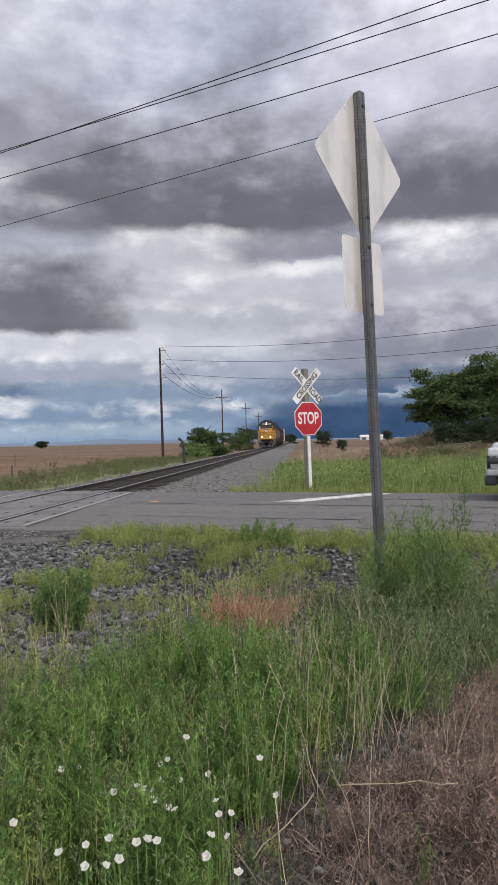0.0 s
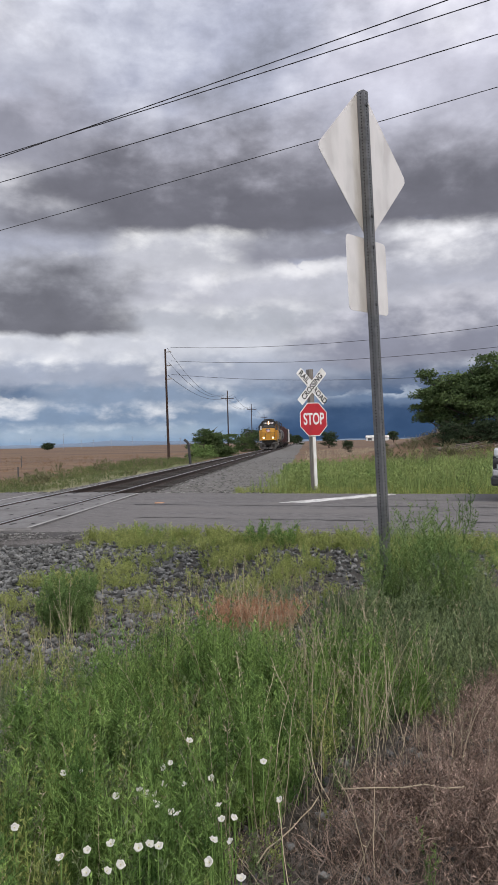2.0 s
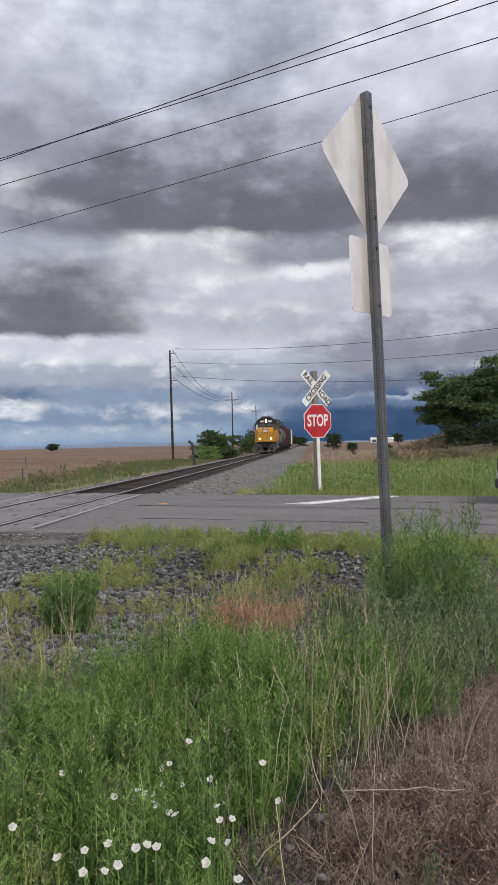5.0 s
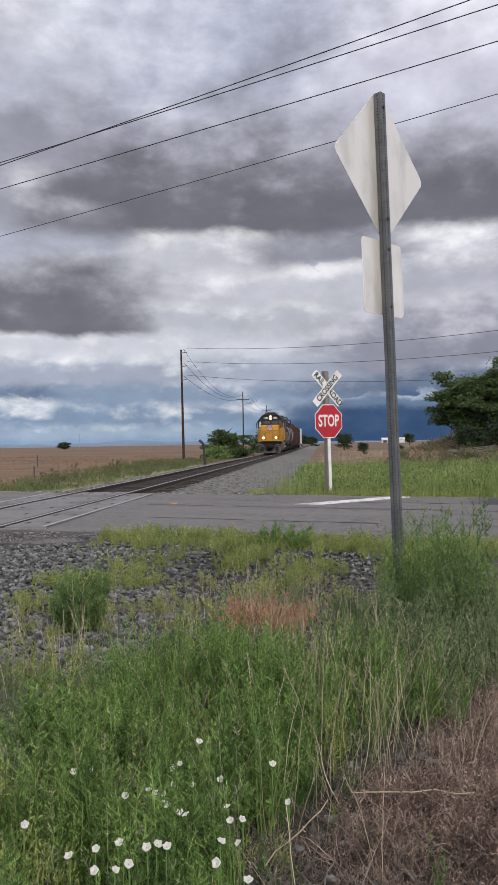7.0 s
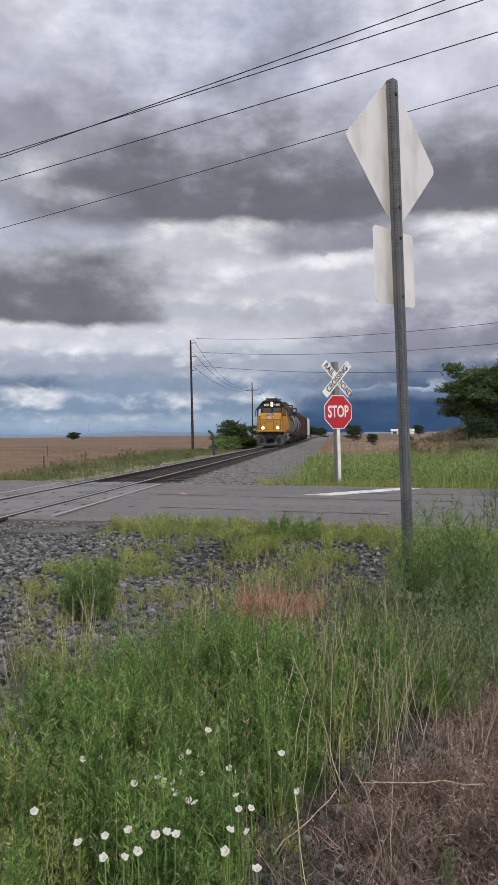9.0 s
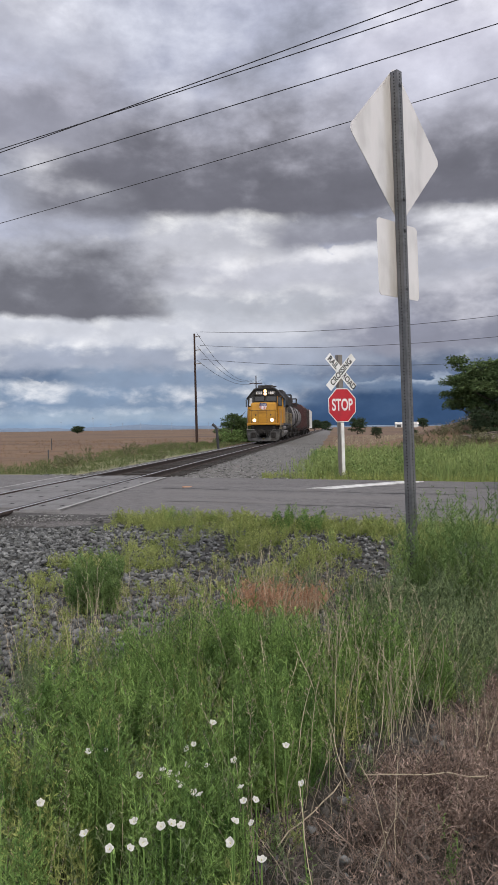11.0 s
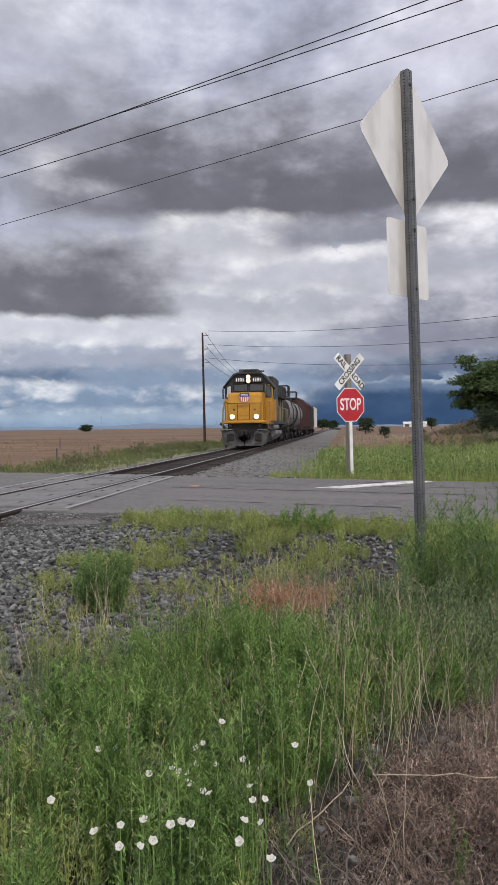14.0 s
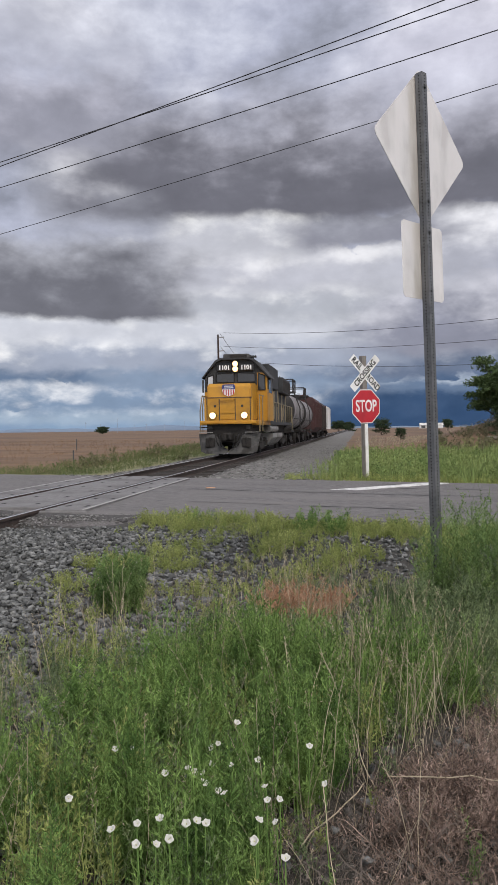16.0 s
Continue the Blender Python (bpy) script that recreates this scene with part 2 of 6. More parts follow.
# ---- materials ----
def mat(name, c0, c1, scale=4.0, rough=0.8, metal=0.0, bump=0.0, bump_scale=40.0, stain=None, stain_scale=0.6, island=0.0, obj_rand=0.0,
        emit=None, strength=0.0, stretch=(1, 1, 1), coord="Object", spec=0.5, detail=6.0, translucent=0.0):
    m = bpy.data.materials.new(name)
    m.use_nodes = True
    nt = m.node_tree
    bsdf = nt.nodes["Principled BSDF"]
    N, L = nt.nodes.new, nt.links.new
    tc = N("ShaderNodeTexCoord")
    mp = N("ShaderNodeMapping")
    mp.inputs["Scale"].default_value = stretch
    L(tc.outputs[coord], mp.inputs[0])
    no = N("ShaderNodeTexNoise")
    no.inputs["Scale"].default_value = scale
    no.inputs["Detail"].default_value = detail
    no.inputs["Roughness"].default_value = 0.65
    L(mp.outputs[0], no.inputs["Vector"])
    ra = N("ShaderNodeValToRGB")
    ra.color_ramp.elements[0].position, ra.color_ramp.elements[1].position = 0.32, 0.68
    ra.color_ramp.elements[0].color, ra.color_ramp.elements[1].color = (*c0, 1), (*c1, 1)
    L(no.outputs["Fac"], ra.inputs[0])
    col = ra.outputs[0]

    def mixed(fac, b, mode="MIX"):
        mx = N("ShaderNodeMix")
        mx.data_type, mx.blend_type = "RGBA", mode
        L(fac, mx.inputs[0])
        L(col, mx.inputs[6])
        mx.inputs[7].default_value = (*b, 1)
        return mx.outputs[2]

    if stain:
        n2 = N("ShaderNodeTexNoise")
        n2.inputs["Scale"].default_value = stain_scale
        n2.inputs["Detail"].default_value = 5.0
        L(mp.outputs[0], n2.inputs["Vector"])
        r2 = N("ShaderNodeValToRGB")
        r2.color_ramp.elements[0].position, r2.color_ramp.elements[1].position = 0.48, 0.66
        L(n2.outputs["Fac"], r2.inputs[0])
        col = mixed(r2.outputs[0], stain)
    if island or obj_rand:
        src = N("ShaderNodeNewGeometry").outputs["Random Per Island"] if island else N("ShaderNodeObjectInfo").outputs["Random"]
        hs = N("ShaderNodeHueSaturation")
        L(col, hs.inputs["Color"])
        amt = island or obj_rand
        mr = N("ShaderNodeMapRange")
        mr.inputs["To Min"].default_value, mr.inputs["To Max"].default_value = 1 - amt, 1 + amt
        L(src, mr.inputs[0])
        L(mr.outputs[0], hs.inputs["Value"])
        col = hs.outputs[0]
    L(col, bsdf.inputs["Base Color"])
    bsdf.inputs["Roughness"].default_value = rough
    bsdf.inputs["Metallic"].default_value = metal
    bsdf.inputs["Specular IOR Level"].default_value = spec
    if bump:
        nb = N("ShaderNodeTexNoise")
        nb.inputs["Scale"].default_value = bump_scale
        nb.inputs["Detail"].default_value = 4.0
        L(mp.outputs[0], nb.inputs["Vector"])
        bp = N("ShaderNodeBump")
        bp.inputs["Strength"].default_value = bump
        bp.inputs["Distance"].default_value = 0.01
        L(nb.outputs["Fac"], bp.inputs["Height"])
        L(bp.outputs[0], bsdf.inputs["Normal"])
    if emit:
        bsdf.inputs["Emission Color"].default_value = (*emit, 1)
        bsdf.inputs["Emission Strength"].default_value = strength
    if translucent:
        tr = N("ShaderNodeBsdfTranslucent")
        L(col, tr.inputs[0])
        ms = N("ShaderNodeMixShader")
        ms.inputs[0].default_value = translucent
        L(bsdf.outputs[0], ms.inputs[1])
        L(tr.outputs[0], ms.inputs[2])
        L(ms.outputs[0], nt.nodes["Material Output"].inputs[0])
    return m

TX = -5.68                      # the track's centre line runs along y at this x
RA = radians(17.0)              # the road's skew
RD = Vector((math.cos(RA), -math.sin(RA), 0))
RN = Vector((math.sin(RA), math.cos(RA), 0))
Q0, Q1 = 9.25, 16.7             # the road's near and far edge, along RN


def road_q(x, y):
    return x * RN.x + y * RN.y


def step(a, b, v):
    t = min(1.0, max(0.0, (v - a) / (b - a)))
    return t * t * (3 - 2 * t)


def ground_z(x, y):
    q = road_q(x, y)
    far = step(16, 30, y)
    base = -0.38 - 0.05 * far * step(-8, -11, x)
    base += 2.1 * math.exp(-((x - 12) / 7.0) ** 2 - ((y - 51) / 9) ** 2)
    base += 1.5 * math.exp(-((x - 34) / 20) ** 2 - ((y - 75) / 30) ** 2) * step(2, 8, x)
    base += 0.06 * noise.noise((x * 0.35, y * 0.35, 0)) * (1 - step(40, 90, abs(y)))
    d = abs(x - TX)
    bed = -0.17 + (base + 0.17) * step(1.55, 3.6, d)
    if q < Q0 + 2:
        edge = step(Q0 - 3.6, Q0 - 0.2, q)
    else:
        edge = 1 - step(Q1 + 0.3, Q1 + 4.0, q)
    z = max(bed, base + (-0.10 - base) * edge)
    if Q0 - 0.15 < q < Q1 + 0.15:
        z = -0.20
    z += 0.025 * noise.noise((x * 2.1, y * 2.1, 3)) * (1 - step(20, 40, math.hypot(x, y)))
    return z


# ---- ground materials ----
M_dirt = mat("dirt", (0.022, 0.020, 0.016), (0.070, 0.061, 0.049), 14, 0.95, bump=1.0, bump_scale=60, stain=(0.045, 0.039, 0.030), stain_scale=2.0)
M_clod = mat("clod", (0.040, 0.036, 0.031), (0.115, 0.104, 0.092), 20, 0.95, bump=0.6, bump_scale=60, island=0.4)
M_field = mat("dry_field", (0.100, 0.060, 0.034), (0.235, 0.145, 0.078), 0.35, 0.95, bump=0.8, bump_scale=9, stain=(0.090, 0.058, 0.044), stain_scale=0.045,
              stretch=(0.35, 1, 1))
M_verge = mat("verge_soil", (0.15, 0.155, 0.07), (0.25, 0.22, 0.12), 1.5, 0.95, bump=0.8, bump_scale=25, stain=(0.12, 0.15, 0.05), stain_scale=0.5)
M_grit = mat("grit", (0.022, 0.022, 0.019), (0.085, 0.081, 0.070), 34, 0.95, bump=1.0, bump_scale=50, stain=(0.055, 0.05, 0.045), stain_scale=1.2)
M_asphalt = mat("asphalt", (0.070, 0.066, 0.064), (0.215, 0.204, 0.198), 26, 0.9, bump=1.0, bump_scale=70, stain=(0.165, 0.155, 0.148), stain_scale=1.1,
                stretch=(0.22, 1, 1))
M_crumb = mat("crumbled_asphalt", (0.035, 0.033, 0.032), (0.10, 0.095, 0.09), 20, 0.95, bump=1.0, bump_scale=45)
M_gritpale = mat("pale_shoulder_grit", (0.060, 0.055, 0.052), (0.20, 0.188, 0.18), 30, 0.95, bump=1.0, bump_scale=60, stain=(0.075, 0.067, 0.06), stain_scale=1.5)
M_tar = mat("tar", (0.030, 0.029, 0.029), (0.06, 0.058, 0.057), 20, 0.7)
M_concrete = mat("concrete", (0.15, 0.145, 0.142), (0.22, 0.213, 0.21), 8, 0.9, bump=0.4, bump_scale=90, stain=(0.125, 0.12, 0.116), stain_scale=0.9)
M_pale = mat("pale_concrete_edge", (0.30, 0.29, 0.28), (0.42, 0.41, 0.40), 12, 0.85)
M_linepaint = mat("white_road_paint", (0.55, 0.54, 0.52), (0.80, 0.79, 0.77), 14, 0.8, stain=(0.36, 0.35, 0.34), stain_scale=5)
M_rail_side = mat("rusty_rail", (0.028, 0.020, 0.017), (0.065, 0.045, 0.036), 12, 0.8, bump=0.3)
M_rail_top = mat("polished_rail", (0.66, 0.65, 0.64), (0.80, 0.80, 0.80), 6, 0.34, metal=1.0)
M_tie = mat("tie_wood", (0.018, 0.015, 0.013), (0.05, 0.042, 0.036), 6, 0.95, bump=0.6, bump_scale=30, obj_rand=0.25, stretch=(1, 8, 8))
M_stone = mat("ballast_stone", (0.040, 0.043, 0.042), (0.210, 0.212, 0.205), 9, 0.85, bump=0.5, bump_scale=60, obj_rand=0.45)
M_stone_i = mat("ballast_stones", (0.040, 0.043, 0.042), (0.210, 0.212, 0.205), 9, 0.85, bump=0.5, bump_scale=60, island=0.65)
M_stone_far = mat("pale_ballast_stones", (0.085, 0.083, 0.079), (0.25, 0.245, 0.233), 7, 0.9, bump=0.5, bump_scale=60, island=0.6)
M_grit_far = mat("pale_grit", (0.075, 0.072, 0.067), (0.23, 0.222, 0.21), 22, 0.95, bump=1.0, bump_scale=40, stain=(0.12, 0.114, 0.10), stain_scale=1.2)
M_black = mat("black_void", (0.008, 0.008, 0.008), (0.015, 0.015, 0.015), 10, 0.9)


def zone(x, y):
    q = road_q(x, y)
    n = noise.noise((x * 0.9, y * 0.9, 5)) * 0.5 + noise.noise((x * 3, y * 3, 8)) * 0.25
    if q < Q0:
        return 3 if x < -1.9 + n + 0.25 * (y - 6) or y > 5.2 + n else 0
    if y < 60 and x > -0.9 + n:
        return 2 if (y + n * 4 < 34 + x * 0.3) else 1
    if TX - 3.2 + n * 0.6 < x < -1.0 + n:
        return 3 if abs(x - TX) < 1.5 else 4
    if x <= TX - 3 and x > -11.5 + n - 0.1 * y * 0.2 and y < 60:
        return 2
    return 1


def build_ground():
    def axis(lo, hi, fine, far):
        v = list(np.arange(lo, hi, fine))
        d, p = fine, hi
        while p < far:
            v.append(p)
            d *= 1.14
            p += d
        v.append(far)
        d, p = fine, lo
        while p > -far:
            d *= 1.14
            p -= d
            v.insert(0, max(p, -far))
        return v
    xs, ys = axis(-9.5, 6.5, 0.16, 3500), axis(0.5, 26, 0.16, 3500)
    verts = [(x, y, ground_z(x, y)) for y in ys for x in xs]
    w = len(xs)
    faces, ids = [], []
    for j in range(len(ys) - 1):
        for i in range(w - 1):
            a = j * w + i
            faces.append((a, a + 1, a + 1 + w, a + w))
            ids.append(zone((xs[i] + xs[i + 1]) / 2, (ys[j] + ys[j + 1]) / 2))
    ob = raw("ground", verts, faces, M_dirt, smooth=True)
    ob.data.materials.append(M_field)
    ob.data.materials.append(M_verge)
    ob.data.materials.append(M_grit)
    ob.data.materials.append(M_grit_far)
    ob.data.polygons.foreach_set("material_index", ids)
    tagged(ob, "bare dirt, gravel and dry tan field around the crossing", "ground", kind="structure")


build_ground()


def road_point(u, q, z=0.0):
    return (u, q, z)


def build_road():
    us = list(np.arange(-30, 24, 0.25))
    us = [-400, -200, -100, -60, -40] + us + [30, 50, 100, 200, 400]
    qs = [Q0, Q0 + 0.25, Q0 + 0.7, Q0 + 2, (Q0 + Q1) / 2, Q1 - 2, Q1 - 0.6, Q1 - 0.2, Q1]
    rows = []
    for u in us:
        row = []
        for k, q in enumerate(qs):
            wob = (0.16 * noise.noise((u * 0.8, k, 1)) + 0.10 * noise.noise((u * 3.1, k, 2))) if k in (0, 8) else 0
            z = -0.018 - 0.03 * abs(q - (Q0 + Q1) / 2) / 3.7 + 0.001 * noise.noise((u * 0.7, q, 4))
            if k < 2:
                wob -= 0.75 * step(-4.8, -6.8, u) * (1 - 0.4 * k)
            if k in (0, 8):
                z -= 0.035
            row.append(road_point(u, q + wob, z))
        rows.append(row)
    verts = [p for r in rows for p in r]
    n = len(qs)
    base = len(verts)
    # the broken near and far edges drop to the ground
    verts += [(r[0][0], r[0][1], -0.26) for r in rows] + [(r[-1][0], r[-1][1], -0.26) for r in rows]
    faces = []
    m = len(us)
    for i in range(m - 1):
        for k in range(n - 1):
            faces.append((i * n + k, (i + 1) * n + k, (i + 1) * n + k + 1, i * n + k + 1))
        faces.append((base + i, base + i + 1, (i + 1) * n, i * n))
        faces.append((base + m + i + 1, base + m + i, i * n + n - 1, (i + 1) * n + n - 1))
    ob = raw("road", verts, faces, M_asphalt)
    ob.matrix_world = pose(0, 0, 0, 0, 0, -17)
    tagged(ob, "worn grey asphalt road with dark cracks and broken edges", "road", kind="structure")
    # tar-filled cracks that follow the lanes
    rng = random.Random(4)
    for q, w, u0, u1 in ((10.9, 0.035, -7.0, 14), (13.05, 0.06, -7.7, 18), (14.6, 0.045, -8.1, 16), (11.9, 0.018, -3.0, 11), (15.6, 0.025, -6.4, 3), (9.9, 0.04, -3.2, 13)):
        vs, fs = [], []
        for i, u in enumerate(np.arange(u0, u1, 0.12)):
            o = 0.10 * noise.noise((u * 0.5, q, 0)) + 0.06 * noise.noise((u * 2.5, q, 0)) + 0.035 * noise.noise((u * 9, q, 0))
            ww = w * max(0.06, 0.45 + 1.9 * noise.noise((u * 1.9, q, 9)))
            z = -0.012 - 0.03 * abs(q - 12.97) / 3.7 + 0.001 * noise.noise((u * 0.7, q, 4))
            vs += [road_point(u, q + o - ww, z), road_point(u, q + o + ww, z)]
            if i:
                fs.append((2 * i - 2, 2 * i, 2 * i + 1, 2 * i - 1))
        raw("tar_seam", vs, fs, M_tar, ob)
    # the stop bar
    bm = B()
    c = [(-0.56, 14.62), (0.02, 14.48), (1.95, 16.32), (1.58, 16.50)]
    z = -0.027
    prism(bm, c, z - 0.02, z + 0.004, "z")
    bar = part("stop_line", bm, M_linepaint)
    tagged(bar, "worn white painted stop line across the far lane", "road marking", kind="structure")
    # crumbled dark shoulder along the near edge
    vs, fs = [], []
    us2 = np.arange(-9.0, 9, 0.15)
    for i, u in enumerate(us2):
        wide = 0.75 * step(-4.8, -6.8, u)
        a = Q0 - wide - 0.55 - 0.25 * noise.noise((u, 0, 3)) + 0.12 * noise.noise((u * 4, 0, 3))
        gx, gy = u * RD.x + a * RN.x, u * RD.y + a * RN.y
        vs += [road_point(u, a, ground_z(gx, gy) - 0.02), road_point(u, Q0 - wide - 0.05, -0.090 + 0.02 * noise.noise((u * 3, 1, 5))), road_point(u, Q0 - wide * 0.9 + 0.25 + 0.15 * noise.noise((u * 1.3, 2, 3)), -0.0445)]
        if i:
            k = 3 * i
            fs += [(k - 3, k, k + 1, k - 2), (k - 2, k + 1, k + 2, k - 1)]
    sh = raw("crumbled_shoulder", vs, fs, M_gritpale)
    sh.data.materials.append(M_crumb)
    sh.data.polygons.foreach_set("material_index", [k % 2 for k in range(len(fs))])
    sh.matrix_world = pose(0, 0, 0, 0, 0, -17)
    tagged(sh, "dark crumbling asphalt shoulder along the road", "road edge", kind="structure")


build_road()


# ---- the track ----
def rail_profile():
    return [(-0.07, -0.17), (0.07, -0.17), (0.07, -0.158), (0.012, -0.13), (0.012, -0.045), (0.036, -0.035), (0.036, -0.006), (0.03, 0.0),
            (-0.03, 0.0), (-0.036, -0.006), (-0.036, -0.035), (-0.012, -0.045), (-0.012, -0.13), (-0.07, -0.158)]


def build_track():
    tr = thing("railway_track", pose(TX, 0, 0), "single railway track with rusty rails on dark wooden ties", "railway track", kind="structure")
    for sx in (-1, 1):
        bm = B()
        prism(bm, [(p[0] + sx * 0.7525, p[1]) for p in rail_profile()], -60, 900, "y")
        r = part("rail", bm, M_rail_side, tr, "worn steel rail with rusty sides")
        bm = B()
        box(bm, (sx * 0.7525, 420, 0.001), (0.05, 960, 0.003))
        part("running_surface", bm, M_rail_top, r, "polished bright rail head")
    bm = B()
    box(bm, (0, 0, -0.235), (2.55, 0.22, 0.17), 0.012)
    me = bpy.data.meshes.new("tie")
    bm.to_mesh(me)
    bm.free()
    me.materials.append(M_tie)
    rng = random.Random(2)
    y, k = 18.9, 0
    spots = []
    while y < 150:
        spots.append(y)
        y += 0.53
    y = 8.6
    while y > -8:
        spots.append(y)
        y -= 0.53
    for y in spots[:290]:
        t = new("tie", me)
        t.parent = tr
        t.matrix_local = pose(rng.uniform(-0.04, 0.04), y, rng.uniform(0.0, 0.02), 0, 0, rng.uniform(-1.2, 1.2))
    return tr


track = build_track()


def build_crossing():
    cr = thing("crossing_surface", pose(TX, 0, 0), "grey concrete railway crossing panels set flush around the rails", "crossing panels", kind="structure")
    for x0, x1, s in ((-0.61, 0.61, 0.35), (0.83, 1.48, 0.0), (-1.48, -0.83, 0.75)):
        for i in range(3 if x0 != 0.83 else 2):
            y0 = 10.75 + s + i * 3.62
            y1 = y0 + 3.58
            if y1 > 18.9:
                y1 = 18.75
            bm = B()
            box(bm, ((x0 + x1) / 2, (y0 + y1) / 2, -0.107), (x1 - x0, y1 - y0, 0.2), 0.012)
            p = part("panel", bm, M_concrete, cr)
            if x0 > 0.8 or x1 < -0.8:
                e = x1 - 0.02 if x0 > 0 else x0 + 0.02
                bm = B()
                box(bm, (e, (y0 + y1) / 2, -0.006), (0.05, y1 - y0 - 0.02, 0.008))
                part("edge_strip", bm, M_pale, p, "pale worn edge of a panel")
            bm = B()
            for fx in (0.25, 0.75):
                for fy in (0.15, 0.5, 0.85):
                    box(bm, (x0 + (x1 - x0) * fx, y0 + (y1 - y0) * fy, -0.007), (0.06, 0.16, 0.004))
            part("lifting_pocket", bm, M_black, p, "dark lifting pockets in the concrete")
    # dark flangeways beside the rails
    for sx in (-1, 1):
        bm = B()
        box(bm, (sx * 0.664, 14.8, -0.07), (0.095, 8.3, 0.06))
        part("flangeway", bm, M_black, cr, "dark flangeway gap beside the rail")
    bm = B()
    box(bm, (0.95, 10.66, -0.10), (1.2, 0.06, 0.17), 0.02)
    part("end_beam", bm, M_concrete, cr, "pale concrete end beam")


build_crossing()

# ---- signs, poles and wires ----
M_alu = mat("sign_aluminium", (0.88, 0.83, 0.76), (0.95, 0.91, 0.85), 5, 0.24, metal=0.45, bump=0.05, bump_scale=70, stain=(0.74, 0.70, 0.64), stain_scale=5, stretch=(1, 1, 0.35))
M_galv = mat("galvanised_steel", (0.075, 0.078, 0.082), (0.150, 0.154, 0.158), 25, 0.5, metal=0.35, bump=0.15, stain=(0.17, 0.17, 0.175), stain_scale=3)
M_galv_dark = mat("weathered_steel", (0.05, 0.052, 0.055), (0.11, 0.113, 0.117), 20, 0.6, metal=0.3)
M_hole = M_black
M_sticker = mat("grey_sticker", (0.26, 0.25, 0.24), (0.36, 0.35, 0.34), 20, 0.6)
M_red = mat("red_sheeting", (0.42, 0.008, 0.018), (0.50, 0.012, 0.026), 3, 0.45, stain=(0.36, 0.01, 0.02), stain_scale=3)
M_white = mat("white_sheeting", (0.74, 0.74, 0.73), (0.82, 0.82, 0.81), 4, 0.45, stain=(0.66, 0.65, 0.62), stain_scale=3)
M_black_paint = mat("black_letters", (0.015, 0.015, 0.016), (0.03, 0.03, 0.03), 8, 0.5)
M_postwood = mat("grey_post_wood", (0.14, 0.125, 0.11), (0.26, 0.24, 0.215), 5, 0.9, bump=0.5, bump_scale=30, stretch=(6, 6, 0.6))
M_polewood = mat("creosoted_pole", (0.022, 0.014, 0.011), (0.058, 0.030, 0.021), 4, 0.9, bump=0.4, bump_scale=25, stretch=(6, 6, 0.4))
M_wire = mat("dark_wire", (0.02, 0.02, 0.022), (0.04, 0.04, 0.045), 5, 0.6)
M_insul = mat("insulator_glass", (0.20, 0.19, 0.18), (0.35, 0.34, 0.33), 5, 0.3)


def rounded(outline, r, n=5):
    """Rounds the corners of a closed outline."""
    out = []
    m = len(outline)
    for i in range(m):
        p, a, b = Vector(outline[i]), Vector(outline[i - 1]), Vector(outline[(i + 1) % m])
        u, v = (a - p).normalized(), (b - p).normalized()
        half = u.angle(v) / 2
        d = r / math.tan(half)
        c = p + (u + v).normalized() * (r / math.sin(half))
        s, e = p + u * d - c, p + v * d - c
        for k in range(n + 1):
            w = s.lerp(e, k / n)
            out.append(tuple(c + w.normalized() * r))
    return out


def square_tube(bm, a, t, height):
    """A thin-walled square tube, open at the top."""
    rings = [[bm.verts.new((sx * r, sy * r, z)) for sx, sy in ((-1, -1), (1, -1), (1, 1), (-1, 1))] for r, z in ((a, 0), (a, height), (a - t, height), (a - t, 0))]
    for u, v in zip(rings, rings[1:] + rings[:1]):
        for i in range(4):
            bm.faces.new((u[i], u[(i + 1) % 4], v[(i + 1) % 4], v[i]))


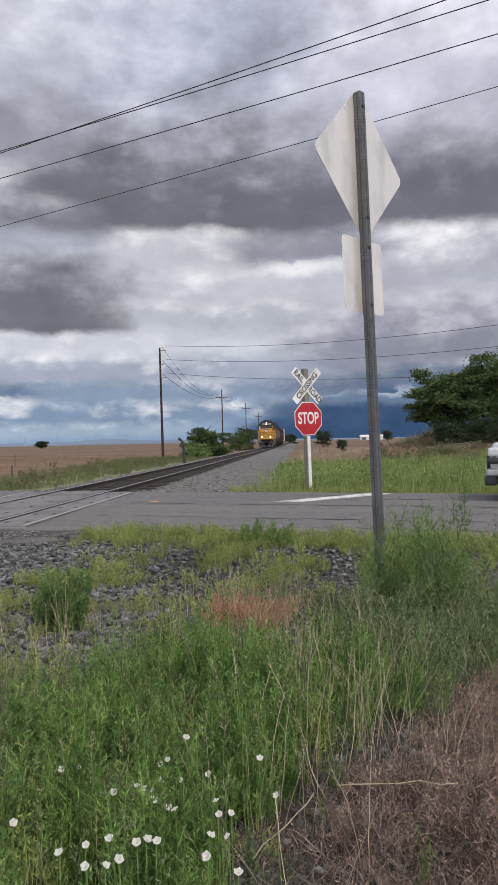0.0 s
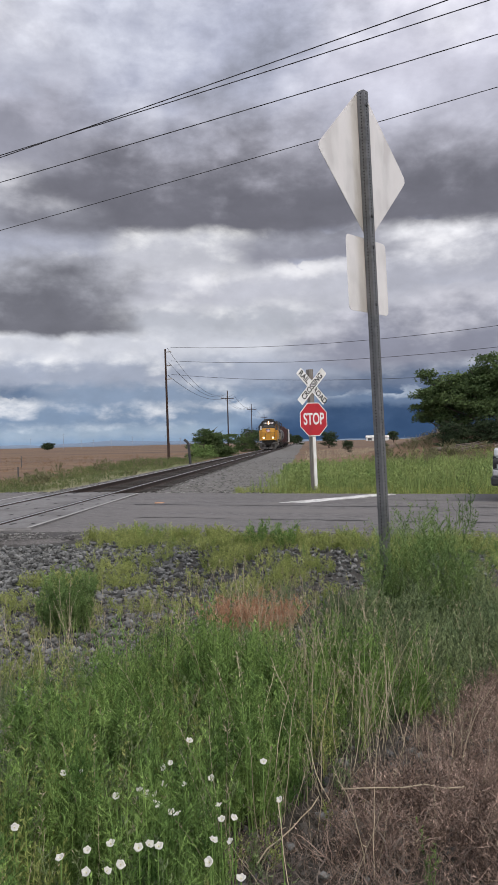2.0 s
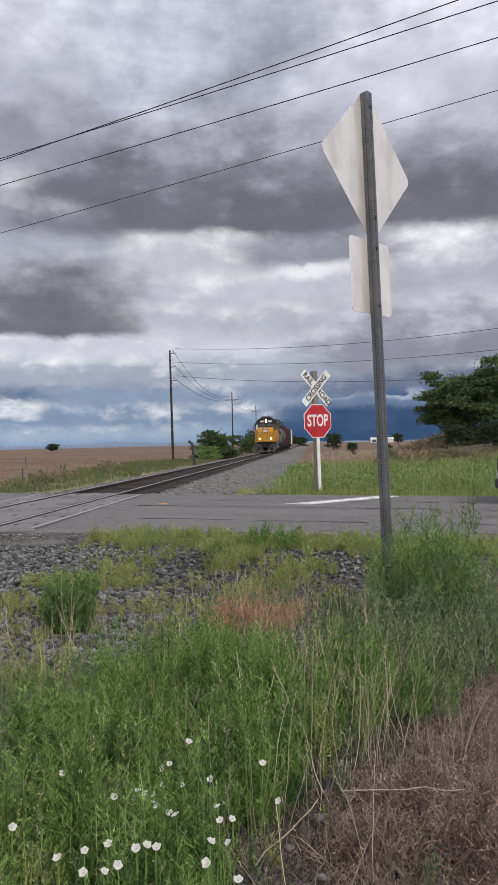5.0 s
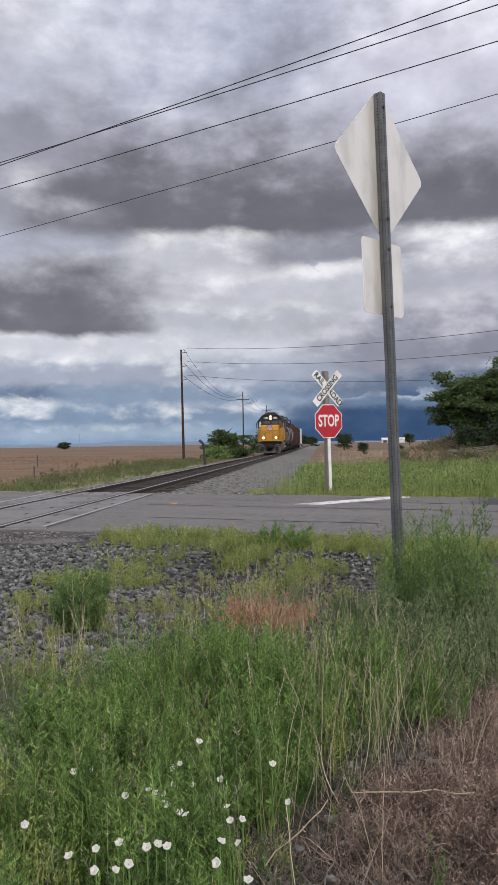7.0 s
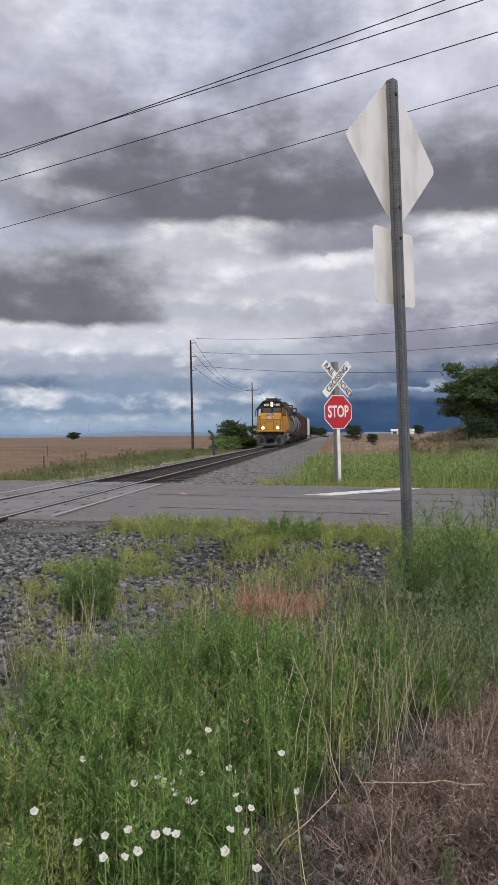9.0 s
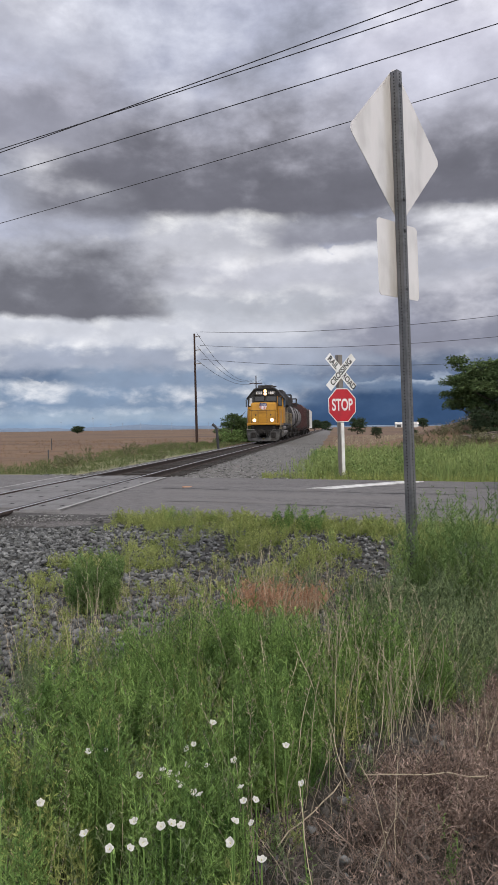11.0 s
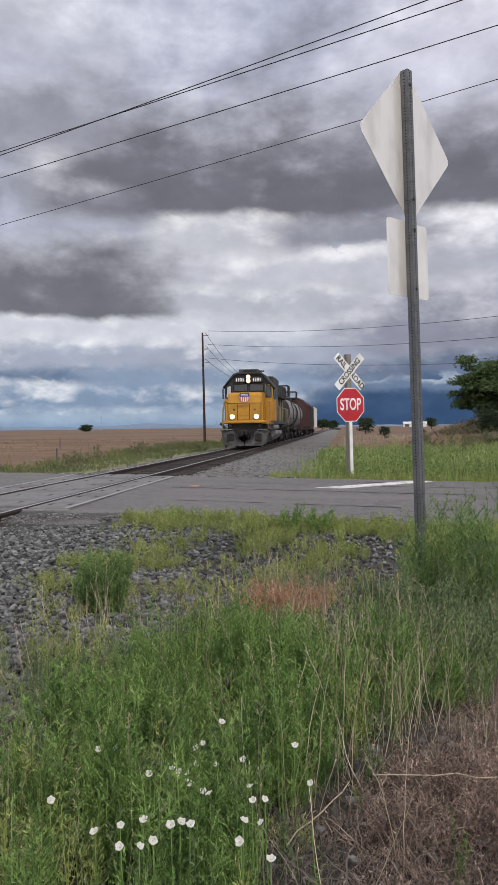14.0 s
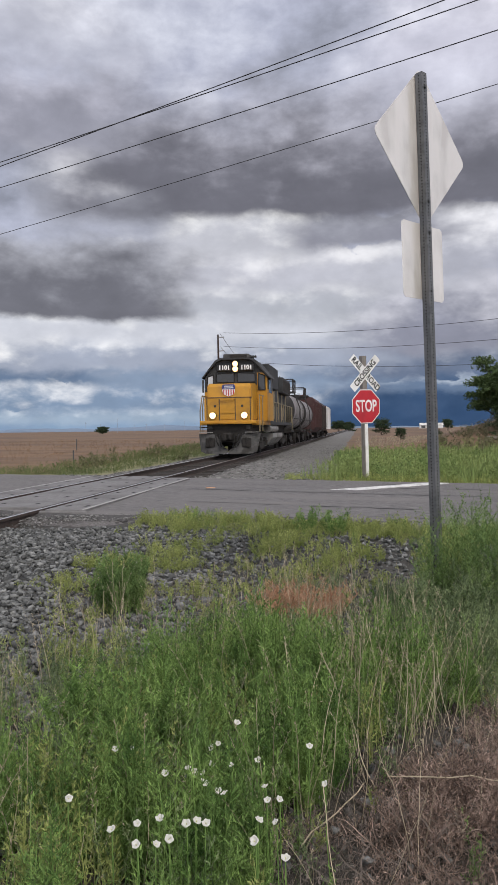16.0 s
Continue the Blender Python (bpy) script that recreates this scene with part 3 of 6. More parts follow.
def back_sign():
    """The back of a warning diamond and a plate under it on a leaning perforated post."""
    x, y, turn, a = 0.634, 6.04, 51.0, 0.0325
    s = thing("road_sign", pose(x, y, -0.42, 0, -1.375, 0), "back of an aluminium diamond sign and plate on a steel post", "road sign")
    bm = B()
    square_tube(bm, a, 0.004, 4.47)
    post = part("post", bm, M_galv, s, "galvanised square steel tube with rows of holes")
    post.matrix_local = pose(0, 0, 0, 0, 0, turn)
    for side in (0, -90):
        bm = B()
        z = 0.05
        while z < 4.46:
            rod(bm, (0, -a - 0.0008, z), (0, -a + 0.002, z), 0.0062, n=8)
            z += 0.0254
        h = part("perforation", bm, M_hole, post, "row of punched holes")
        h.matrix_local = pose(0, 0, 0, 0, 0, side)
    bm = B()
    h = 0.642
    prism(bm, rounded([(0, -h), (h, 0), (0, h), (-h, 0)], 0.055), a + 0.004, a + 0.0072, "y")
    d = part("diamond_plate", bm, M_alu, s, "pale aluminium diamond plate seen from behind")
    d.matrix_local = pose(0, 0, 3.895, 0, 0, turn) @ pose(0.040, 0, 0)
    bm = B()
    prism(bm, rounded([(-0.285, -0.305), (0.285, -0.305), (0.285, 0.305), (-0.285, 0.305)], 0.04), a + 0.004, a + 0.0072, "y")
    p = part("lower_plate", bm, M_alu, s, "pale aluminium rectangular plate seen from behind")
    p.matrix_local = pose(0, 0, 2.965, 0, 0, turn) @ pose(0.004, 0, 0)
    for z in (4.35, 3.44, 3.19, 2.72):
        bm = B()
        rod(bm, (0, -a - 0.012, 0), (0, a + 0.004, 0), 0.006, n=6)
        rod(bm, (0, -a - 0.010, 0), (0, -a - 0.0015, 0), 0.013, n=6)
        b = part("bolt", bm, M_galv_dark, s)
        b.matrix_local = pose(0, 0, z, 0, 0, turn)
    for plate, z, dx in ((d, -0.42, 0.055), (p, 0.11, 0.085)):
        bm = B()
        prism(bm, [(-0.024, -0.065), (0.024, -0.065), (0.024, 0.065), (-0.024, 0.065)], a + 0.0032, a + 0.0039, "y")
        st = part("sticker", bm, M_sticker, plate, "small grey date sticker")
        st.matrix_local = pose(dx, 0, z)


back_sign()


def crossbuck():
    """Crossbuck blades and a stop sign on a grey wooden post with a white strip."""
    s = thing("railroad_crossing_sign", pose(0.21, 20.05, -0.12, 0, -1.2, 36), "white crossbuck above a red stop sign on a grey wooden post", "road sign")
    bm = B()
    box(bm, (0, 0, 1.62), (0.14, 0.14, 3.3), 0.01)
    part("post", bm, M_postwood, s, "weathered grey wooden post")
    bm = B()
    box(bm, (0.005, -0.079, 0.72), (0.095, 0.014, 1.42), 0.004)
    part("reflective_strip", bm, M_white, s, "white reflective strip")
    zc = 2.80
    for k, (ang, words) in enumerate(((-45, ("RAIL", "ROAD")), (45, ("CROSSING",)))):
        bm = B()
        prism(bm, rounded([(-0.61, -0.1143), (0.61, -0.1143), (0.61, 0.1143), (-0.61, 0.1143)], 0.02, 3), -0.0035, 0.0, "y")
        b = part("blade", bm, M_white, s, "white crossbuck blade with black letters")
        b.matrix_local = pose(0, -0.078 - 0.006 * k, zc, 0, -ang, 0)
        if len(words) == 1:
            text("letters", words[0], 0.225, M_black_paint, b, pose(0, -0.006, 0.0, 90, 0, 0), 0.001, bold=0.006, squeeze=0.86)
        else:
            text("letters", words[0], 0.225, M_black_paint, b, pose(-0.36, -0.006, 0.0, 90, 0, 0), 0.001, bold=0.006, squeeze=0.86)
            text("letters", words[1], 0.225, M_black_paint, b, pose(0.36, -0.006, 0.0, 90, 0, 0), 0.001, bold=0.006, squeeze=0.86)
    R = 0.457 / math.cos(radians(22.5))

    def octa(r):
        return [(r * math.cos(radians(22.5 + 45 * i)), r * math.sin(radians(22.5 + 45 * i))) for i in range(8)]
    bm = B()
    prism(bm, rounded(octa(R), 0.03, 3), -0.0035, 0.0, "y")
    st = part("stop_plate", bm, M_white, s, "white-bordered stop sign plate")
    st.matrix_local = pose(0, -0.092, 1.90, 0, 0, 0)
    bm = B()
    prism(bm, octa(R * 0.952), -0.0062, -0.0036, "y")
    red = part("red_field", bm, M_red, st, "red octagonal field")
    text("letters", "STOP", 0.44, M_white, st, pose(0, -0.0085, 0.0, 90, 0, 0), 0.0015, bold=0.010, squeeze=0.66)


crossbuck()


def tube(bm, pts, r, n=6):
    """One continuous tube through points."""
    rings = []
    for i, p in enumerate(pts):
        d = (pts[min(i + 1, len(pts) - 1)] - pts[max(i - 1, 0)]).normalized()
        u = d.cross(Vector((0, 0, 1))).normalized()
        v = u.cross(d)
        rings.append([bm.verts.new(p + (u * math.cos(k * math.tau / n) + v * math.sin(k * math.tau / n)) * r) for k in range(n)])
    for a, b in zip(rings[:-1], rings[1:]):
        for k in range(n):
            bm.faces.new((a[k], a[(k + 1) % n], b[(k + 1) % n], b[k]))
    return bm


def hung(a, b, sag, n=24):
    a, b = Vector(a), Vector(b)
    return [a.lerp(b, i / n) - Vector((0, 0, sag * 4 * (i / n) * (1 - i / n))) for i in range(n + 1)]


def utility_pole(x, y, top, arms, lean=0.0):
    p = thing("utility_pole", pose(x, y, -0.45, 0, lean, 0), "tall dark brown wooden utility pole in the dry field", "utility pole", "poles along the track")
    bm = B()
    rod(bm, (0, 0, -0.3), (0, 0, top + 0.45), 0.14, 0.085, 10)
    part("pole", bm, M_polewood, p)
    if arms:
        bm = B()
        box(bm, (0, -0.12, top - 0.95), (2.3, 0.10, 0.12), 0.01)
        part("crossarm", bm, M_polewood, p, "wooden crossarm")
        for ax in (-1.05, -0.4, 1.05):
            bm = B()
            rod(bm, (ax, -0.12, top - 0.9), (ax, -0.12, top - 0.7), 0.05, 0.03, 8)
            part("insulator", bm, M_insul, p)
    else:
        for z in (top + 0.15, top - 1.2, top - 2.55):
            bm = B()
            rod(bm, (0.05, 0, z), (0.62, -0.1, z + 0.02), 0.05, 0.05, 8)
            part("insulator", bm, M_insul, p, "string insulator")
    return p


utility_pole(-13.6, 71.8, 10.7, False, -0.5)
for yy, tt in ((129, 10.5), (187, 11.0), (245, 10.8)):
    utility_pole(-13.6, yy, tt, True)


def wires():
    # over the road, from far left to near right
    for a, b, sag, r in (
            ((-16.10, 25.00, 9.95), (11.69, 16.50, 13.35), 0.1, 0.014),
            ((-17.11, 25.93, 10.44), (13.68, 16.52, 13.29), 0.1, 0.014),
            ((-17.08, 25.61, 9.41), (14.12, 16.07, 12.23), 0.1, 0.013),
            ((-17.13, 25.63, 7.71), (14.11, 16.08, 11.06), 0.1, 0.01),
            ((-13.10, 71.70, 10.85), (23.17, 43.84, 9.12), 1.0, 0.018),
            ((-13.10, 71.70, 9.50), (23.13, 43.84, 7.60), 1.0, 0.018),
            ((-13.10, 71.70, 8.15), (23.08, 43.83, 5.67), 1.0, 0.018),):
        bm = B()
        tube(bm, hung(a, b, sag, 36), r)
        tagged(part("overhead_wire", bm, M_wire), "thin dark overhead wire strung along the road", "power line", "overhead wires")
    # along the track, pole to pole
    for z, ax in zip((10.8, 9.5, 8.1), (-1.05, -0.4, 1.05)):
        bm = B()
        pts = hung((-13.5, 72, z), (-13.6 + ax, 128.9, 9.8), 1.6, 14)
        pts += hung((-13.6 + ax, 128.9, 9.8), (-13.6 + ax, 186.9, 10.3), 1.4, 12)[1:]
        pts += hung((-13.6 + ax, 186.9, 10.3), (-13.6 + ax, 244.9, 10.1), 1.4, 12)[1:]
        tube(bm, pts, 0.02)
        tagged(part("line_wire", bm, M_wire), "sagging dark wire strung between the wooden poles", "power line", "overhead wires")


wires()


def small_posts():
    s = thing("bent_post", pose(-8.6, 53.3, -0.40), "dark bent steel post beside the track", "post")
    bm = B()
    bent(bm, [(0.12, 0, -0.2), (0.0, 0, 1.55), (-0.07, 0, 1.72), (-0.32, 0, 1.93)], 0.10, 8)
    part("shaft", bm, M_wire, s)
    for i, (x, y, h) in enumerate(((-14.3, 35.3, 0.75), (-24.0, 60, 1.0))):
        f = thing("fence_post", pose(x, y, ground_z(x, y) - 0.02), "thin dark steel fence post in the dry grass", "fence post", "field fence posts")
        bm = B()
        box(bm, (0, 0, h / 2), (0.06, 0.05, h), 0.01)
        part("post", bm, M_galv_dark, f)


small_posts()

# ---- the waiting car ----
M_carwhite = mat("white_car_paint", (0.72, 0.73, 0.75), (0.78, 0.79, 0.80), 1, 0.25, spec=0.6)
M_carblack = mat("black_plastic", (0.015, 0.015, 0.017), (0.03, 0.03, 0.032), 5, 0.5)
M_carglass = mat("car_glass", (0.02, 0.024, 0.028), (0.03, 0.034, 0.038), 1, 0.06, spec=0.7)
M_lens = mat("clear_lamp_lens", (0.5, 0.52, 0.55), (0.65, 0.67, 0.7), 6, 0.12)
M_tyre = mat("tyre_rubber", (0.015, 0.015, 0.016), (0.03, 0.03, 0.03), 10, 0.85)
M_rim = mat("alloy_rim", (0.35, 0.35, 0.36), (0.45, 0.45, 0.46), 4, 0.35, metal=0.8)


def suv():
    # local x points forward; the car waits at the stop line, heading left along the road
    heading = 180 - 17.0
    p = RD * 0
    c = thing("suv", pose(3.74, 14.75, -0.035, 0, 0, heading) @ Matrix.Scale(1.16, 4), "white compact SUV waiting on the road", "car")
    bm = B()
    side = [(0.0, 0.42), (0.02, 0.72), (-0.06, 0.92), (-0.35, 1.02), (-1.25, 1.13), (-1.95, 1.58), (-2.4, 1.66), (-3.6, 1.62), (-4.2, 1.15), (-4.35, 0.9), (-4.38, 0.42), (-3.9, 0.28), (-0.4, 0.28)]
    n = len(side)
    secs = []
    for w, f in ((-0.90, 0.97), (-0.86, 1.0), (-0.55, 1.01), (0, 1.015), (0.55, 1.01), (0.86, 1.0), (0.90, 0.97)):
        row = []
        for x, z in side:
            tuck = 0.80 if z > 1.2 else 1.0
            round_front = -0.22 * (abs(w) / 0.9) ** 3 if x > -0.5 else 0
            row.append(bm.verts.new((x + round_front, w * tuck, 0.28 + (z - 0.28) * f)))
        secs.append(row)
    for a, b in zip(secs[:-1], secs[1:]):
        for i in range(n):
            bm.faces.new((a[i], b[i], b[(i + 1) % n], a[(i + 1) % n]))
    bm.faces.new(secs[0][::-1])
    bm.faces.new(secs[-1])
    bmesh.ops.recalc_face_normals(bm, faces=bm.faces)
    part("body", bm, M_carwhite, c, "glossy white body", smooth=False)
    for sy in (-1, 1):
        bm = B()
        box(bm, (-0.14, sy * 0.66, 0.80), (0.26, 0.36, 0.15), 0.04, Matrix())
        hl = part("headlight", bm, M_lens, c, "clear headlight")
        bm = B()
        box(bm, (-0.10, sy * 0.66, 0.66), (0.22, 0.42, 0.09), 0.03)
        part("lamp_surround", bm, M_carblack, c)
        bm = B()
        box(bm, (-0.10, sy * 0.62, 0.47), (0.24, 0.40, 0.12), 0.03)
        part("bumper_corner", bm, M_rim, c, "silver bumper trim")
        bm = B()
        prism(bm, [(-1.40, 1.14), (-2.0, 1.55), (-3.5, 1.56), (-4.0, 1.15)], sy * 0.80, sy * 0.865, "y")
        part("side_window", bm, M_carglass, c)
        bm = B()
        box(bm, (-1.45, sy * 0.98, 1.16), (0.16, 0.20, 0.13), 0.03)
        part("mirror", bm, M_carblack, c)
        for x in (-0.85, -3.5):
            bm = B()
            rod(bm, (x, sy * 0.66, 0.34), (x, sy * 0.91, 0.34), 0.34, 0.34, 24)
            w = part("wheel", bm, M_tyre, c, "black tyre")
            bm = B()
            rod(bm, (x, sy * 0.90, 0.34), (x, sy * 0.925, 0.34), 0.22, 0.21, 20)
            part("rim", bm, M_rim, w, "alloy rim")
            bm = B()
            rod(bm, (x, sy * 0.86, 0.36), (x, sy * 0.905, 0.36), 0.40, 0.40, 24)
            part("wheel_arch", bm, M_carblack, c)
    bm = B()
    box(bm, (0.0, 0, 0.62), (0.06, 0.95, 0.24), 0.02)
    part("grille", bm, M_carblack, c, "black grille")
    bm = B()
    box(bm, (-0.05, 0, 0.34), (0.20, 1.6, 0.16), 0.04)
    part("lower_bumper", bm, M_carblack, c, "black lower bumper")
    bm = B()
    box(bm, (0.035, 0, 0.50), (0.02, 0.42, 0.12), 0.005)
    part("plate_bar", bm, M_white, c)
    bm = B()
    prism(bm, [(-1.30, 1.155), (-1.93, 1.60), (-1.97, 1.60), (-1.36, 1.155)], -0.62, 0.62, "y")
    part("windshield", bm, M_carglass, c, "dark windshield")


suv()

# ---- the train ----
M_yel = mat("armour_yellow", (0.43, 0.205, 0.010), (0.53, 0.262, 0.016), 1.5, 0.45, stain=(0.33, 0.16, 0.02), stain_scale=1.4, bump=0.05)
M_harbor = mat("dark_grey_paint", (0.030, 0.031, 0.033), (0.055, 0.056, 0.058), 2.0, 0.7, spec=0.3, stain=(0.05, 0.05, 0.05), stain_scale=1.2)
M_plow = mat("plow_grey", (0.042, 0.042, 0.041), (0.095, 0.092, 0.088), 3.5, 0.75, spec=0.3, bump=0.3, bump_scale=14, stain=(0.032, 0.029, 0.026), stain_scale=2.5)
M_under = mat("grimy_running_gear", (0.014, 0.013, 0.012), (0.038, 0.035, 0.032), 5, 0.85, stain=(0.035, 0.03, 0.026), stain_scale=2, spec=0.3)
M_tankgrey = mat("fuel_tank_grey", (0.20, 0.195, 0.19), (0.30, 0.29, 0.28), 2, 0.7, stain=(0.12, 0.11, 0.10), stain_scale=2)
M_cream = mat("dusty_door_panels", (0.20, 0.165, 0.095), (0.30, 0.25, 0.155), 2.5, 0.7, stain=(0.17, 0.15, 0.12), stain_scale=2.0)
M_glass = mat("dark_window_glass", (0.012, 0.014, 0.017), (0.02, 0.022, 0.026), 1, 0.08, spec=0.6)
# opaque pane; the bright sky seen through it is put into its colour
M_skyglass = mat("sky_toned_window", (0.45, 0.47, 0.5), (0.55, 0.57, 0.6), 1, 0.1)
M_lamp = mat("lit_headlight", (1.0, 0.9, 0.7), (1.0, 0.93, 0.8), 1, 0.3, emit=(1.0, 0.80, 0.48), strength=4.0)
M_lamp_w = mat("lit_upper_headlight", (1.0, 0.9, 0.8), (1.0, 0.93, 0.85), 1, 0.3, emit=(1.0, 0.84, 0.62), strength=4.0)
# emitting orange for added rings that imitate the halo around the lit headlights
M_lamp_halo = mat("lamp_halo", (0.9, 0.6, 0.3), (0.95, 0.65, 0.3), 1, 0.3, emit=(1.0, 0.52, 0.16), strength=1.0)
M_blue = mat("shield_blue", (0.02, 0.035, 0.16), (0.03, 0.045, 0.2), 4, 0.5)
M_shred = mat("shield_red", (0.42, 0.02, 0.03), (0.5, 0.03, 0.04), 4, 0.5)
M_tankshell = mat("dusty_tank_shell", (0.20, 0.19, 0.195), (0.33, 0.315, 0.315), 1.2, 0.75, stain=(0.14, 0.135, 0.13), stain_scale=0.9, stretch=(1, 1, 0.4))
M_tankdark = mat("black_tank_shell", (0.018, 0.017, 0.017), (0.036, 0.034, 0.033), 1.4, 0.75, stain=(0.05, 0.046, 0.043), stain_scale=0.8, spec=0.3)
M_hopper = mat("oxide_red_paint", (0.042, 0.017, 0.017), (0.075, 0.030, 0.028), 1.5, 0.8, stain=(0.06, 0.03, 0.028), stain_scale=1.0)
M_hopper_dark = mat("dark_brown_paint", (0.022, 0.018, 0.017), (0.048, 0.038, 0.034), 1.5, 0.8, stain=(0.06, 0.05, 0.045), stain_scale=1.0)
M_boxwhite = mat("weathered_white_paint", (0.60, 0.60, 0.58), (0.72, 0.72, 0.70), 1.5, 0.75, stain=(0.42, 0.40, 0.37), stain_scale=0.8, stretch=(1, 1, 0.3))


def wheelset(parent, y, r=0.50):
    bm = B()
    for sx in (-1, 1):
        rod(bm, (sx * 0.69, 0, 0), (sx * 0.80, 0, 0), r, r, 22)
        rod(bm, (sx * 0.66, 0, 0), (sx * 0.69, 0, 0), r + 0.025, r + 0.025, 22)
        rod(bm, (sx * 0.80, 0, 0), (sx * 0.84, 0, 0), 0.14, 0.11, 10)
        for k in range(5):
            a = k * math.tau / 5
            rod(bm, (sx * 0.80, 0.28 * math.cos(a), 0.28 * math.sin(a)), (sx * 0.815, 0.28 * math.cos(a), 0.28 * math.sin(a)), 0.05, 0.05, 6)
    rod(bm, (-0.7, 0, 0), (0.7, 0, 0), 0.09, 0.09, 8)
    w = part("wheelset", bm, M_under, parent)
    w.matrix_local = pose(0, y, r)
    AXLES.append((w, y, r))
    return w


AXLES = []


def truck(parent, y, base, r=0.5, heavy=False):
    for sx in (-1, 1):
        bm = B()
        h = base / 2
        if heavy:
            prism(bm, [(-h - 0.55, 0.50), (-h - 0.3, 0.36), (-h + 0.35, 0.38), (-0.35, 0.26), (0.35, 0.26), (h - 0.35, 0.38), (h + 0.3, 0.36), (h + 0.55, 0.50),
                       (h + 0.5, 0.80), (0.5, 0.72), (0.4, 0.92), (-0.4, 0.92), (-0.5, 0.72), (-h - 0.5, 0.80)], sx * 0.93, sx * 1.06, "x")
            for k in (-1, 1):
                rod(bm, (sx * 1.02, k * h - 0.25, 0.42), (sx * 1.02, k * h - 0.25, 0.80), 0.09, 0.09, 8)
                rod(bm, (sx * 1.02, k * h + 0.25, 0.42), (sx * 1.02, k * h + 0.25, 0.80), 0.09, 0.09, 8)
                box(bm, (sx * 1.08, k * h, 0.52), (0.16, 0.30, 0.30), 0.03)
                rod(bm, (sx * 1.1, k * h * 0.4, 0.72), (sx * 1.1, k * h * 0.4 + k * 0.42, 0.72), 0.10, 0.10, 10)
        else:
            prism(bm, [(-h - 0.2, 0.52), (-h + 0.1, 0.40), (-0.3, 0.22), (0.3, 0.22), (h - 0.1, 0.40), (h + 0.2, 0.52), (h + 0.1, 0.68), (0.3, 0.72), (-0.3, 0.72), (-h - 0.1, 0.68)],
                  sx * 0.92, sx * 1.04, "x")
            for k in (-0.15, 0.0, 0.15):
                rod(bm, (sx * 1.0, k, 0.3), (sx * 1.0, k, 0.62), 0.07, 0.07, 7)
        f = part("truck_frame", bm, M_under, parent)
        f.location.y = y
    wheelset(parent, y - base / 2, r)
    wheelset(parent, y + base / 2, r)
    bm = B()
    box(bm, (0, y, 0.72), (1.9, 0.5, 0.3), 0.03)
    part("bolster", bm, M_under, parent)


def locomotive():
    L = thing("locomotive", pose(TX, 31.7, 0), "yellow and dark grey diesel locomotive with lit headlights on the track", "locomotive")
    # underframe and walkway
    bm = B()
    box(bm, (0, 2.62, 1.50), (2.7, 4.3, 0.20), 0.02)
    part("side_sill", bm, M_yel, L, "yellow side sill under the cab")
    bm = B()
    box(bm, (0, 10.95, 1.50), (2.66, 12.3, 0.18), 0.02)
    part("side_sill", bm, M_harbor, L, "dark side sill along the hood")
    bm = B()
    box(bm, (0, 8.75, 1.22), (1.7, 15.5, 0.40), 0.02)
    part("underframe", bm, M_under, L)
    # front plate, anticlimber, steps
    bm = B()
    box(bm, (0, 0.42, 1.53), (2.5, 0.35, 0.14), 0.03)
    for z in (1.46, 1.50):
        box(bm, (0, 0.24, z), (2.1, 0.10, 0.02))
    part("anticlimber", bm, M_yel, L, "yellow anticlimber")
    bm = B()
    box(bm, (0, 0.52, 1.05), (2.05, 0.12, 0.86), 0.02)
    part("end_plate", bm, M_under, L)
    # the plow: two curved wings that meet at a low centre
    for sx in (-1, 1):
        bm = B()
        vs = []
        prof = [(0.30, 1.03), (0.22, 0.80), (0.12, 0.50), (0.02, 0.28), (-0.05, 0.13)]
        for i in range(9):
            t = i / 8
            x = sx * (0.03 + 1.38 * t)
            top = 0.30 + 0.72 * step(0.02, 0.5, t)
            row = []
            for k, (yy, zz) in enumerate(prof):
                f = k / 4
                z = top + (0.13 + 0.10 * step(0.75, 1, t) - top) * f
                y = 0.30 - 0.38 * f ** 0.8 * (1 - 0.45 * t) + 0.22 * t * t
                row.append(bm.verts.new((x * (1 - 0.10 * f * step(0.6, 1, t)), y, z)))
            vs.append(row)
        for i in range(8):
            for k in range(4):
                bm.faces.new((vs[i][k], vs[i + 1][k], vs[i + 1][k + 1], vs[i][k + 1]))
        bmesh.ops.recalc_face_normals(bm, faces=bm.faces)
        g = bmesh.ops.extrude_face_region(bm, geom=list(bm.faces))
        bmesh.ops.translate(bm, vec=(0, 0.04, 0), verts=[v for v in g["geom"] if isinstance(v, bmesh.types.BMVert)])
        part("plow_wing", bm, M_plow, L, "scuffed grey snow plow wing", smooth=False)
        bm = B()
        box(bm, (sx * 0.82, 0.16, 0.62), (0.42, 0.10, 0.42), 0.03)
        box(bm, (sx * 0.82, 0.10, 0.66), (0.06, 0.10, 0.40), 0.01)
        part("plow_bracket", bm, M_under, L)
        # steps at the corners with white-painted edges
        for z in (0.62, 0.98, 1.30):
            bm = B()
            box(bm, (sx * 1.22, 0.95, z), (0.42, 0.42, 0.05), 0.01)
            part("step", bm, M_under, L)
        bm = B()
        box(bm, (sx * 0.86, 0.44, 1.30), (0.17, 0.10, 0.17), 0.02)
        part("marker_box", bm, M_plow, L, "pale step light box")
        bm = B()
        box(bm, (sx * 1.05, 0.33, 1.075), (0.62, 0.12, 0.035), 0.01)
        part("plow_step", bm, M_tankgrey, L)
    # coupler and hoses
    bm = B()
    box(bm, (0, 0.28, 0.88), (0.34, 0.9, 0.30), 0.05)
    box(bm, (-0.10, -0.22, 0.88), (0.14, 0.28, 0.34), 0.04)
